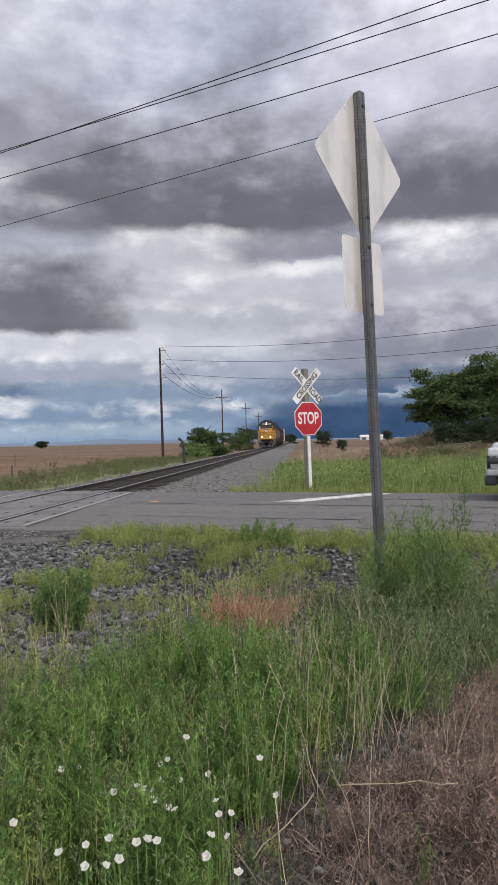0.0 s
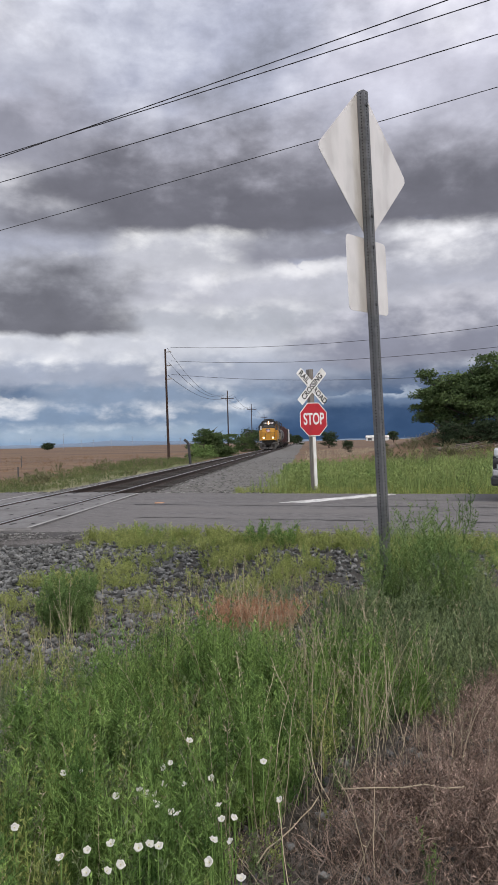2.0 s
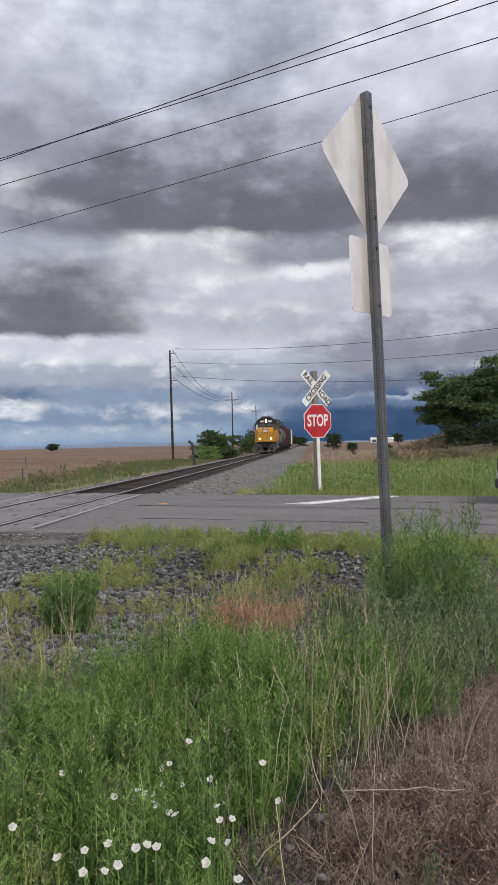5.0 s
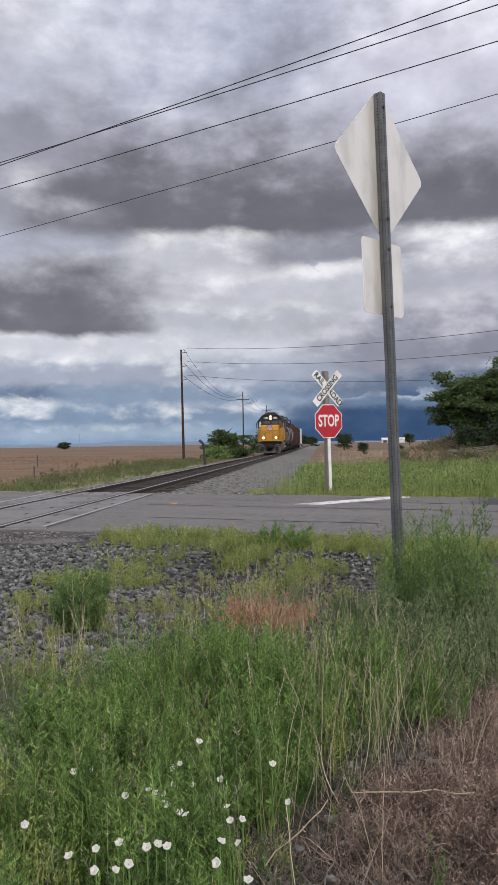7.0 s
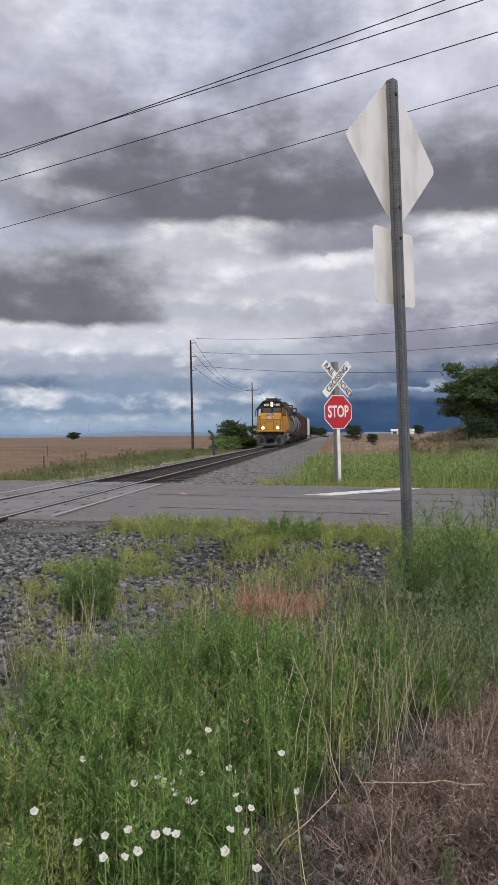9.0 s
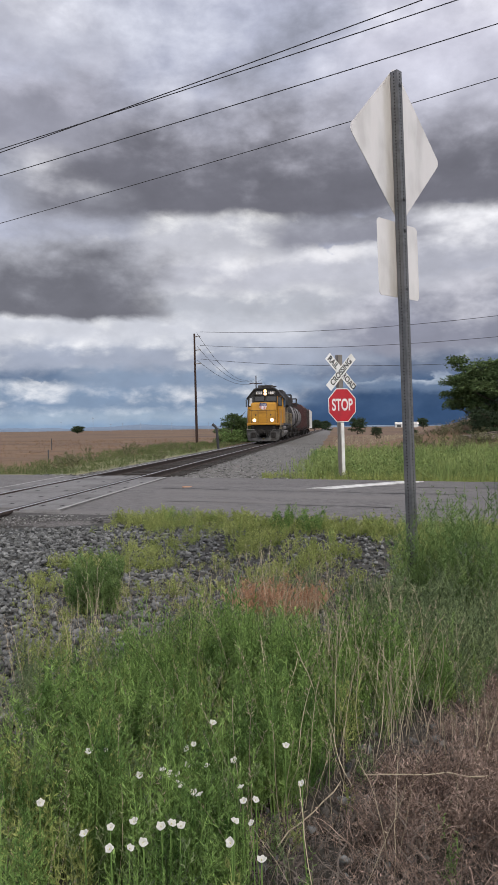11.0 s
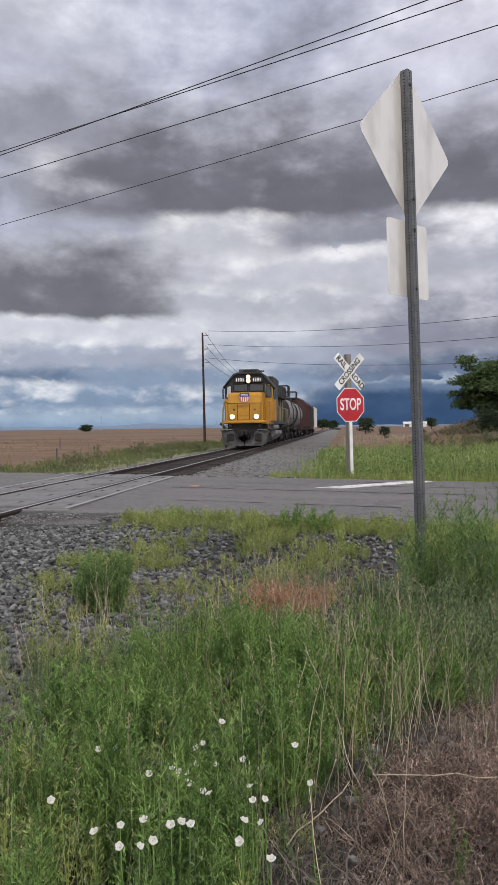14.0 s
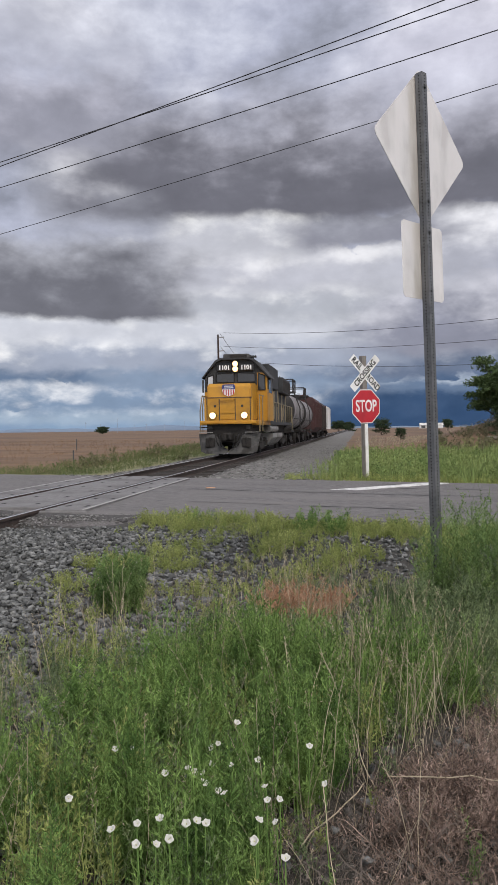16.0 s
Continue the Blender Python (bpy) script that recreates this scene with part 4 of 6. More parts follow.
    box(bm, (0.13, -0.14, 0.88), (0.12, 0.24, 0.26), 0.04)
    part("coupler", bm, M_under, L)
    for hx, z0 in ((-0.42, 0.98), (0.45, 0.98), (0.62, 1.02), (-0.6, 1.02), (0.30, 0.95)):
        bm = B()
        bent(bm, [(hx, 0.44, z0), (hx * 0.95, 0.18, z0 - 0.08), (hx * 0.85, 0.05, z0 - 0.35), (hx * 0.7, 0.06, z0 - 0.55)], 0.025, 6)
        part("air_hose", bm, M_black, L)
    # short hood (nose)
    bm = B()
    prism(bm, [(0.42, 1.60), (0.42, 2.62), (0.50, 3.12), (0.62, 3.27), (2.45, 3.36), (2.45, 1.60)], -1.0, 1.0, "x")
    bmesh.ops.bevel(bm, geom=[e for e in bm.edges if abs(e.verts[0].co.x - e.verts[1].co.x) < 0.01], offset=0.06, segments=2, affect="EDGES")
    nose = part("nose", bm, M_yel, L, "yellow short nose")
    bm = B()
    prism(bm, [(-1.1, 1.58), (1.1, 1.58), (1.1, 2.58), (1.02, 2.64), (-1.02, 2.64), (-1.1, 2.58)], 0.32, 0.405, "y")
    front = part("front_panel", bm, M_yel, L, "yellow front panel with two headlights")
    for x0 in (-0.42, 0.30, 0.98, -0.98):
        bm = B()
        box(bm, (x0, 0.314, 2.12), (0.035, 0.012, 1.0))
        part("panel_seam", bm, M_harbor, front)
    bm = B()
    box(bm, (0, 0.312, 2.63), (2.1, 0.014, 0.03))
    part("panel_seam", bm, M_harbor, front)
    bm = B()
    bent(bm, [(-0.42, 0.30, 2.60), (-0.3, 0.26, 2.50), (0.2, 0.26, 2.50), (0.30, 0.30, 2.60)], 0.018, 6)
    part("grab_iron", bm, M_yel, front)
    bm = B()
    box(bm, (-0.06, 0.30, 1.95), (0.62, 0.03, 0.05))
    box(bm, (-0.06, 0.30, 1.70), (0.62, 0.03, 0.05))
    part("latch_bar", bm, M_yel, front)
    for sx in (-0.715, 0.715):
        bm = B()
        rod(bm, (sx, 0.33, 1.83), (sx, 0.24, 1.83), 0.17, 0.17, 20)
        lampb = part("lamp_housing", bm, M_harbor, front, "round headlight housing")
        bm = B()
        rod(bm, (sx, 0.245, 1.83), (sx, 0.236, 1.83), 0.155, 0.15, 20)
        part("halo_ring", bm, M_lamp_halo, lampb, "orange ring that imitates the glow around the lamp")
        bm = B()
        rod(bm, (sx, 0.245, 1.83), (sx, 0.228, 1.83), 0.125, 0.12, 20)
        part("headlight", bm, M_lamp, lampb, "glowing warm headlight")
        bm = B()
        box(bm, (sx * 0.86, 0.315, 2.25), (0.10, 0.02, 0.10))
        part("hatch_handle", bm, M_harbor, front)
    # the shield: blue head over red and white stripes
    sh = part("shield", prism(B(), [(-0.29, 3.16), (0.29, 3.16), (0.29, 2.95), (0.24, 2.78), (0.0, 2.68), (-0.24, 2.78), (-0.29, 2.95)], 0.380, 0.386, "y"), M_white, nose, "striped shield emblem")
    part("shield_head", prism(B(), [(-0.29, 3.17), (-0.24, 3.22), (0.24, 3.22), (0.29, 3.17), (0.29, 3.0), (-0.29, 3.0)], 0.372, 0.379, "y"), M_blue, sh, "blue head of the emblem")
    for zz, w in ((3.14, 0.40), (3.06, 0.44)):
        bm = B()
        box(bm, (0, 0.370, zz), (w, 0.004, 0.035))
        part("letter_bar", bm, M_white, sh)
    for k in range(5):
        x = -0.22 + k * 0.11
        zb = 2.70 + 0.35 * abs(x)
        bm = B()
        box(bm, (x, 0.376, (2.99 + zb) / 2), (0.045, 0.006, 2.99 - zb))
        part("stripe", bm, M_shred, sh)
    sh.location.y = 0.02
    # cab
    out = [(-1.50, 1.60), (1.50, 1.60), (1.50, 3.66), (0.92, 4.42), (0.70, 4.52), (-0.70, 4.52), (-0.92, 4.42), (-1.50, 3.66)]
    bm = B()
    prism(bm, out, 2.42, 4.75, "y")
    cab = part("cab", bm, M_harbor, L, "dark grey cab")
    bm = B()
    prism(bm, [(1.02, 1.60), (1.506, 1.60), (1.506, 3.60), (1.30, 3.86), (1.02, 3.86)], 2.40, 2.419, "y")
    part("cab_front_panel", bm, M_yel, cab, "yellow cab front panel")
    bm = B()
    prism(bm, [(-1.506, 1.60), (-1.02, 1.60), (-1.02, 3.0), (-1.506, 3.0)], 2.40, 2.419, "y")
    part("cab_front_panel", bm, M_yel, cab, "yellow cab front panel")
    for sx in (-1, 1):
        bm = B()
        box(bm, (sx * 1.503, 3.55, 2.35), (0.010, 2.36, 1.5))
        part("cab_side_panel", bm, M_yel, cab, "yellow cab side")
    bm = B()
    prism(bm, [(-1.60, 3.62), (-1.60, 3.68), (-0.95, 4.48), (-0.70, 4.58), (0.70, 4.58), (0.95, 4.48), (1.60, 3.68), (1.60, 3.62), (0.90, 4.40), (0.66, 4.50), (-0.66, 4.50), (-0.90, 4.40)], 2.22, 4.9, "y")
    part("cab_roof", bm, M_harbor, cab, "dark grey cab roof with a visor")

    def pane(name, o, y, m, lab=""):
        bm = B()
        prism(bm, rounded(o, 0.04, 3), y, y + 0.02, "y")
        pnl = part(name, bm, m, cab, lab)
        fr = B()
        n = len(o)
        for i in range(n):
            a, b = o[i], o[(i + 1) % n]
            rod(fr, (a[0], y - 0.002, a[1]), (b[0], y - 0.002, b[1]), 0.022, n=6)
        part("window_frame", fr, M_black, pnl)
    pane("windshield", [(-0.92, 3.44), (-0.08, 3.44), (-0.08, 3.88), (-0.92, 3.84)], 2.39, M_glass, "dark windshield")
    pane("windshield", [(0.08, 3.44), (0.92, 3.44), (0.92, 3.84), (0.08, 3.88)], 2.39, M_glass, "dark windshield")
    pane("front_window", [(-1.40, 3.05), (-1.08, 3.05), (-1.08, 3.80), (-1.34, 3.72)], 2.38, M_skyglass, "front window painted pale like sky seen through it")
    pane("front_window", [(1.08, 3.05), (1.40, 3.05), (1.38, 3.72), (1.08, 3.84)], 2.38, M_glass, "dark front window")
    for sx in (-1, 1):
        bm = B()
        box(bm, (sx * 1.512, 3.5, 3.25), (0.012, 1.3, 0.62), 0.004)
        part("side_window", bm, M_glass, cab, "dark sliding side window")
    for sx in (-1, 1):
        bm = B()
        box(bm, (sx * 0.53, 2.36, 4.12), (0.70, 0.16, 0.30), 0.03)
        nb = part("number_board", bm, M_black_paint, cab, "black number board with white numerals")
        text("numerals", "1101", 0.28, M_white, nb, pose(sx * 0.53, 2.274, 4.12, 90, 0, 0), 0.002, bold=0.014)
    for z in (4.06, 4.30):
        bm = B()
        rod(bm, (0, 2.36, z), (0, 2.26, z), 0.155, 0.155, 18)
        lb = part("lamp_housing", bm, M_black, cab)
        bm = B()
        rod(bm, (0, 2.259, z), (0, 2.254, z), 0.14, 0.14, 18)
        part("halo_ring", bm, M_lamp_halo, lb, "orange ring that imitates the glow around the lamp")
        bm = B()
        rod(bm, (0, 2.262, z), (0, 2.25, z), 0.10, 0.095, 18)
        part("headlight", bm, M_lamp_w, lb, "glowing upper headlight")
    bm = B()
    box(bm, (-0.02, 3.3, 4.68), (1.25, 1.3, 0.26), 0.05)
    ac = part("roof_unit", bm, M_plow, cab, "grey roof air conditioner")
    bm = B()
    box(bm, (0.1, 2.645, 4.68), (0.8, 0.02, 0.16))
    part("grille", bm, M_under, ac)
    bm = B()
    rod(bm, (0.72, 3.4, 4.5), (0.72, 3.4, 4.75), 0.03)
    for k, hx in enumerate((0.62, 0.72, 0.82)):
        rod(bm, (hx, 3.15 + 0.1 * k, 4.72), (hx, 3.6, 4.72), 0.06, 0.03, 8)
    part("air_horn", bm, M_plow, cab)
    # long hood with doors, grilles, radiator box
    bm = B()
    prism(bm, [(-0.95, 1.60), (0.95, 1.60), (0.95, 4.05), (0.75, 4.32), (-0.75, 4.32), (-0.95, 4.05)], 4.75, 16.9, "y")
    hood = part("long_hood", bm, M_harbor, L, "dark grey long hood")
    for sx in (-1, 1):
        y, k_door = 4.95, 0
        while y < 16.3:
            k_door += 1
            bm = B()
            box(bm, (sx * 0.962, y + 0.36, 2.62), (0.03, 0.66, 1.75), 0.01)
            d = part("hood_door", bm, M_cream if k_door % 3 == 1 else M_harbor, hood)
            bm = B()
            box(bm, (sx * 0.983, y + 0.60, 2.6), (0.03, 0.05, 0.20))
            part("latch", bm, M_under, d)
            y += 0.74
        bm = B()
        box(bm, (sx * 1.08, 14.1, 3.82), (0.42, 4.6, 0.95), 0.05)
        part("radiator_wing", bm, M_harbor, hood, "dark flared radiator")
        bm = B()
        for k in range(8):
            box(bm, (sx * 1.295, 12.1 + k * 0.57, 3.80), (0.02, 0.45, 0.7))
        part("radiator_grille", bm, M_under, hood)
        bm = B()
        box(bm, (sx * 1.06, 7.0, 3.92), (0.46, 4.2, 1.16), 0.05)
        part("blower_duct", bm, M_harbor, hood)
    for y in (11.8, 13.4, 15.0):
        bm = B()
        rod(bm, (0, y, 4.30), (0, y, 4.48), 0.66, 0.62, 20)
        part("radiator_fan", bm, M_harbor, hood, "dark round radiator fan housing")
    bm = B()
    box(bm, (0, 8.6, 4.42), (0.9, 0.6, 0.25), 0.03)
    part("exhaust_stack", bm, M_under, hood)
    # handrails
    for sx in (-1, 1):
        ys = [4.9 + 1.35 * k for k in range(9)] + [16.8]
        for y in ys:
            bm = B()
            rod(bm, (sx * 1.33, y, 1.58), (sx * 1.33, y, 2.62), 0.022, n=6)
            part("stanchion", bm, M_cream, L)
        bm = B()
        rod(bm, (sx * 1.33, 4.8, 2.62), (sx * 1.33, 16.9, 2.62), 0.024, n=6)
        part("handrail", bm, M_cream, L)
        bm = B()
        bent(bm, [(sx * 1.36, 0.62, 1.1), (sx * 1.36, 0.60, 2.05), (sx * 1.32, 0.9, 2.75), (sx * 1.34, 2.3, 2.75)], 0.026, 6)
        part("corner_handrail", bm, M_cream, L, "pale corner handrail")
        bm = B()
        bent(bm, [(sx * 1.40, 1.35, 1.1), (sx * 1.40, 1.35, 2.3), (sx * 1.38, 1.6, 2.75)], 0.026, 6)
        part("corner_handrail", bm, M_cream, L, "pale corner handrail")
        bm = B()
        bent(bm, [(sx * 1.36, 16.95, 1.1), (sx * 1.36, 16.95, 2.62), (sx * 1.33, 16.4, 2.62)], 0.026, 6)
        part("corner_handrail", bm, M_cream, L, "pale corner handrail")
        # mirror and wind deflector at the cab window
        bm = B()
        box(bm, (sx * 1.66, 2.75, 3.3), (0.09, 0.03, 0.62), 0.01)
        part("wind_deflector", bm, M_glass, L)
        # air tanks above the fuel tank
        bm = B()
        rod(bm, (sx * 1.12, 5.1, 1.22), (sx * 1.12, 8.9, 1.22), 0.20, 0.20, 12)
        part("air_reservoir", bm, M_tankgrey, L, "dusty grey air reservoir")
    bm = B()
    prism(bm, [(-1.0, 0.42), (-0.8, 0.30), (0.8, 0.30), (1.0, 0.42), (1.28, 0.75), (1.28, 0.98), (-1.28, 0.98), (-1.28, 0.75)], 6.2, 11.3, "y")
    part("fuel_tank", bm, M_tankgrey, L, "dusty grey fuel tank")
    truck(L, 3.55, 2.74, 0.5, True)
    truck(L, 13.95, 2.74, 0.5, True)
    return L


def car_base(c, length, draft=True):
    bm = B()
    for y in (-0.1, length + 0.1):
        box(bm, (0, y, 0.88), (0.26, 0.7, 0.26), 0.04)
    part("coupler", bm, M_under, c)
    truck(c, 1.9, 1.78, 0.46)
    truck(c, length - 1.9, 1.78, 0.46)


def tank_car(y0, length, shell, label):
    c = thing("tank_car", pose(TX, y0, 0), label, "tank car", "cars of the train")
    bm = B()
    box(bm, (0, 1.2, 1.05), (2.5, 2.2, 0.18), 0.02)
    box(bm, (0, length - 1.2, 1.05), (2.5, 2.2, 0.18), 0.02)
    box(bm, (0, length / 2, 1.0), (0.5, length, 0.3))
    part("sill", bm, M_under, c)
    bm = B()
    n, R, zc = 32, 1.38, 2.50
    rings = []
    prof = [(0.35, 0.02), (0.38, 0.55), (0.48, 0.95), (0.66, 1.24), (0.88, R)]
    k = length / 6
    ys = prof + [(0.88 + i * (length - 1.76) / 12, R) for i in range(1, 12)] + [(length - y, r) for y, r in prof[::-1]]
    for y, r in ys:
        rings.append([bm.verts.new((r * math.cos(a * math.tau / n), y, zc + r * math.sin(a * math.tau / n))) for a in range(n)])
    for a, b in zip(rings[:-1], rings[1:]):
        for i in range(n):
            bm.faces.new((a[i], a[(i + 1) % n], b[(i + 1) % n], b[i]))
    bm.faces.new(rings[0])
    bm.faces.new(rings[-1][::-1])
    bmesh.ops.recalc_face_normals(bm, faces=bm.faces)
    tank = part("tank", bm, shell, c, "dusty grey tank shell with streaks", smooth=True)
    # the black end caps, a little proud of the shell
    for s in (1, -1):
        bm = B()
        caps = [[bm.verts.new((1.012 * r * math.cos(a * math.tau / n), (y - 0.012) if s > 0 else (length - y + 0.012), zc + 1.012 * r * math.sin(a * math.tau / n))) for a in range(n)]
                for y, r in prof + [(1.25, R)]]
        for a, b in zip(caps[:-1], caps[1:]):
            for i in range(n):
                bm.faces.new((a[i], a[(i + 1) % n], b[(i + 1) % n], b[i]))
        bm.faces.new(caps[0])
        bmesh.ops.recalc_face_normals(bm, faces=bm.faces)
        part("end_cap", bm, M_tankdark, tank, "black tank end", smooth=True)
    for y in (2.6, length - 2.6, length * 0.5):
        bm = B()
        bmesh.ops.create_cone(bm, cap_ends=False, segments=32, radius1=R + 0.015, radius2=R + 0.015, depth=0.16,
                              matrix=Matrix.Translation((0, y, zc)) @ Matrix.Rotation(radians(90), 4, "X"))
        part("band", bm, M_tankdark, tank)
    # dome, platform, railing
    yc = length / 2
    bm = B()
    rod(bm, (0, yc, 3.8), (0, yc, 4.25), 0.5, 0.5, 18)
    part("dome", bm, M_tankdark, tank)
    bm = B()
    box(bm, (0, yc, 3.92), (2.0, 2.2, 0.06))
    part("platform", bm, M_tankdark, c)
    bm = B()
    for sx in (-1, 1):
        for dy in (-1.05, 0, 1.05):
            rod(bm, (sx * 0.98, yc + dy, 3.92), (sx * 0.98, yc + dy, 4.85), 0.045, n=6)
        for z in (4.4, 4.85):
            rod(bm, (sx * 0.98, yc - 1.05, z), (sx * 0.98, yc + 1.05, z), 0.04, n=6)
    for dy in (-1.05, 1.05):
        rod(bm, (-0.98, yc + dy, 4.85), (0.98, yc + dy, 4.85), 0.04, n=6)
    part("platform_railing", bm, M_tankdark, c, "black platform railing on top")
    for sx in (-1, 1):
        bm = B()
        for dy in (-0.25, 0.25):
            bent(bm, [(sx * 1.42, yc + dy, 0.9), (sx * 1.42, yc + dy, 2.7), (sx * 1.0, yc + dy, 3.9)], 0.03, 6)
        for k in range(9):
            rod(bm, (sx * 1.42, yc - 0.25, 1.0 + k * 0.22), (sx * 1.42, yc + 0.25, 1.0 + k * 0.22), 0.018, n=5)
        part("ladder", bm, M_tankdark, c)
        bm = B()
        rod(bm, (sx * 1.45, 0.3, 1.9), (sx * 1.45, length - 0.3, 1.9), 0.025, n=6)
        part("side_rail", bm, M_tankdark, c)
    car_base(c, length)
    return c


def hopper_car(y0, length, paint, label):
    c = thing("hopper_car", pose(TX, y0, 0), label, "hopper car", "cars of the train")
    bm = B()
    prism(bm, [(-1.5, 1.3), (-0.9, 0.75), (0.9, 0.75), (1.5, 1.3), (1.52, 3.9), (1.2, 4.35), (-1.2, 4.35), (-1.52, 3.9)], 1.4, length - 1.4, "y")
    body = part("body", bm, paint, c, "dark hopper body")
    for sx in (-1, 1):
        y = 1.5
        while y < length - 1.4:
            bm = B()
            box(bm, (sx * 1.55, y, 2.6), (0.08, 0.10, 2.6))
            part("side_post", bm, paint, body)
            y += 1.25
    bm = B()
    box(bm, (0, length / 2, 4.45), (1.6, length - 2.4, 0.10))
    part("roof_walk", bm, M_under, c)
    for k in range(4):
        bm = B()
        box(bm, (0, 2.8 + k * (length - 5.6) / 3, 4.55), (1.0, 1.2, 0.14), 0.03)
        part("hatch", bm, paint, c)
    for y in (0.25, length - 0.25):
        bm = B()
        s = 1 if y < 1 else -1
        for sx in (-1, 1):
            box(bm, (sx * 1.35, y, 2.3), (0.12, 0.12, 2.6))
            box(bm, (sx * 1.35, y + s * 0.55, 3.6), (0.10, 1.2, 0.12))
        box(bm, (0, y, 1.15), (2.9, 0.3, 0.28))
        box(bm, (0, y, 3.5), (2.7, 0.08, 0.10))
        part("end_frame", bm, paint, c)
    car_base(c, length)
    return c


def box_car(y0, length):
    c = thing("box_car", pose(TX, y0, 0), "weathered white boxcar at the end of the train", "boxcar", "cars of the train")
    bm = B()
    box(bm, (0, length / 2, 2.65), (2.9, length - 0.4, 3.3), 0.03)
    body = part("body", bm, M_hopper, c, "dark boxcar body")
    for sx in (-1, 1):
        y = 0.45
        while y < length - 0.4:
            bm = B()
            box(bm, (sx * 1.475, y + 0.3, 2.65), (0.05, 0.52, 3.2), 0.01)
            part("side_panel", bm, M_boxwhite, body)
            y += 0.62
    for k in range(7):
        bm = B()
        box(bm, (0, 0.17, 1.35 + k * 0.44), (2.6, 0.06, 0.12), 0.02)
        part("end_rib", bm, M_hopper, body)
    bm = B()
    box(bm, (1.2, 0.12, 2.5), (0.4, 0.05, 2.6), 0.01)
    part("end_ladder", bm, M_boxwhite, body)
    car_base(c, length)
    return c


loco = locomotive()
OFF = ((tank_car, 17.55, (11.2, M_tankshell, "dusty grey tank car with black ends and a railed platform")), (tank_car, 29.1, (11.0, M_tankshell, "dusty grey tank car with dark bands")),
       (hopper_car, 40.6, (15.2, M_hopper, "dark oxide-red covered hopper car behind the tank cars")), (hopper_car, 56.2, (12.2, M_hopper_dark, "dark brown covered hopper car before the boxcar")), (box_car, 68.8, (15.5,)))
CARS = [(f(31.7 + o, *args), o) for f, o, args in OFF]

# ---- plants ----
def leafmat(name, c0, c1, rough=0.75, island=0.35, scale=3.0, tr=0.14):
    return mat(name, c0, c1, scale, rough, island=island, spec=0.25, translucent=tr, detail=3.0)


M_feather = leafmat("feathery_green", (0.055, 0.120, 0.028), (0.255, 0.375, 0.108), scale=5.5, island=0.5)
M_greygreen = leafmat("grey_green_weed", (0.085, 0.130, 0.060), (0.255, 0.310, 0.150), scale=4.5, island=0.5)
M_yellowgreen = leafmat("yellow_green_weed", (0.185, 0.235, 0.062), (0.400, 0.430, 0.160), scale=4.0, island=0.45)
M_drybrown = leafmat("dry_brown_stems", (0.110, 0.075, 0.060), (0.390, 0.290, 0.235), tr=0.1, island=0.6, scale=6.0)
M_tan = leafmat("dry_tan_stalks", (0.300, 0.250, 0.170), (0.500, 0.430, 0.310), tr=0.1)
M_straw = leafmat("field_straw", (0.150, 0.088, 0.050), (0.300, 0.190, 0.105), tr=0.1, scale=0.3)
M_orange = leafmat("dry_orange_brush", (0.330, 0.170, 0.098), (0.560, 0.345, 0.225), tr=0.15, scale=5.0)
M_dullgreen = leafmat("dull_green_weed", (0.075, 0.105, 0.040), (0.190, 0.215, 0.090), scale=0.9)
M_darkgreen = leafmat("dark_bush_green", (0.075, 0.140, 0.042), (0.225, 0.315, 0.105), scale=4.0, island=0.45)
M_vergegrass = leafmat("verge_grass_green", (0.135, 0.210, 0.066), (0.300, 0.355, 0.130), scale=0.6)
M_petal = mat("white_petal", (0.68, 0.66, 0.61), (0.80, 0.79, 0.75), 60, 0.6, translucent=0.3)
M_petalcore = mat("flower_core", (0.55, 0.55, 0.25), (0.65, 0.62, 0.3), 30, 0.6)
M_treeleaf = leafmat("tree_leaf", (0.045, 0.078, 0.028), (0.105, 0.150, 0.054), scale=0.8, island=0.4)
M_treeleaf2 = leafmat("juniper_leaf", (0.026, 0.044, 0.022), (0.055, 0.080, 0.038), scale=0.8, island=0.4)
M_bark = mat("bark", (0.05, 0.04, 0.032), (0.11, 0.09, 0.07), 6, 0.95, bump=0.6, bump_scale=30)
M_deadwood = mat("grey_deadwood", (0.11, 0.09, 0.075), (0.21, 0.175, 0.15), 6, 0.95)


class Tpl:
    """A plant as plain arrays of corners and three-sided faces."""

    def __init__(self):
        self.v, self.f = [], []

    def tri(self, a, b, c):
        n = len(self.v)
        self.v += [a, b, c]
        self.f.append((n, n + 1, n + 2))

    def ribbon(self, pts, w0, w1, side):
        n = len(self.v)
        m = len(pts) - 1
        for i, p in enumerate(pts):
            w = (w0 + (w1 - w0) * i / m) / 2
            self.v += [tuple(p - side * w), tuple(p + side * w)]
        for i in range(m):
            a = n + 2 * i
            self.f += [(a, a + 1, a + 3), (a, a + 3, a + 2)]

    def leaf(self, p, d, l, w, side):
        """A slim leaf."""
        n = len(self.v)
        self.v += [tuple(p - side * w * 0.45), tuple(p + d * (l * 0.35) + side * w * 0.55), tuple(p + d * l)]
        self.f.append((n, n + 1, n + 2))

    def done(self):
        self.V, self.F = np.array(self.v, dtype=np.float32), np.array(self.f, dtype=np.int32)
        return self


def rand_dir(rng, up=0.0):
    a = rng.uniform(0, math.tau)
    z = rng.uniform(-0.4, 1.0) + up
    return Vector((math.cos(a), math.sin(a), z)).normalized()


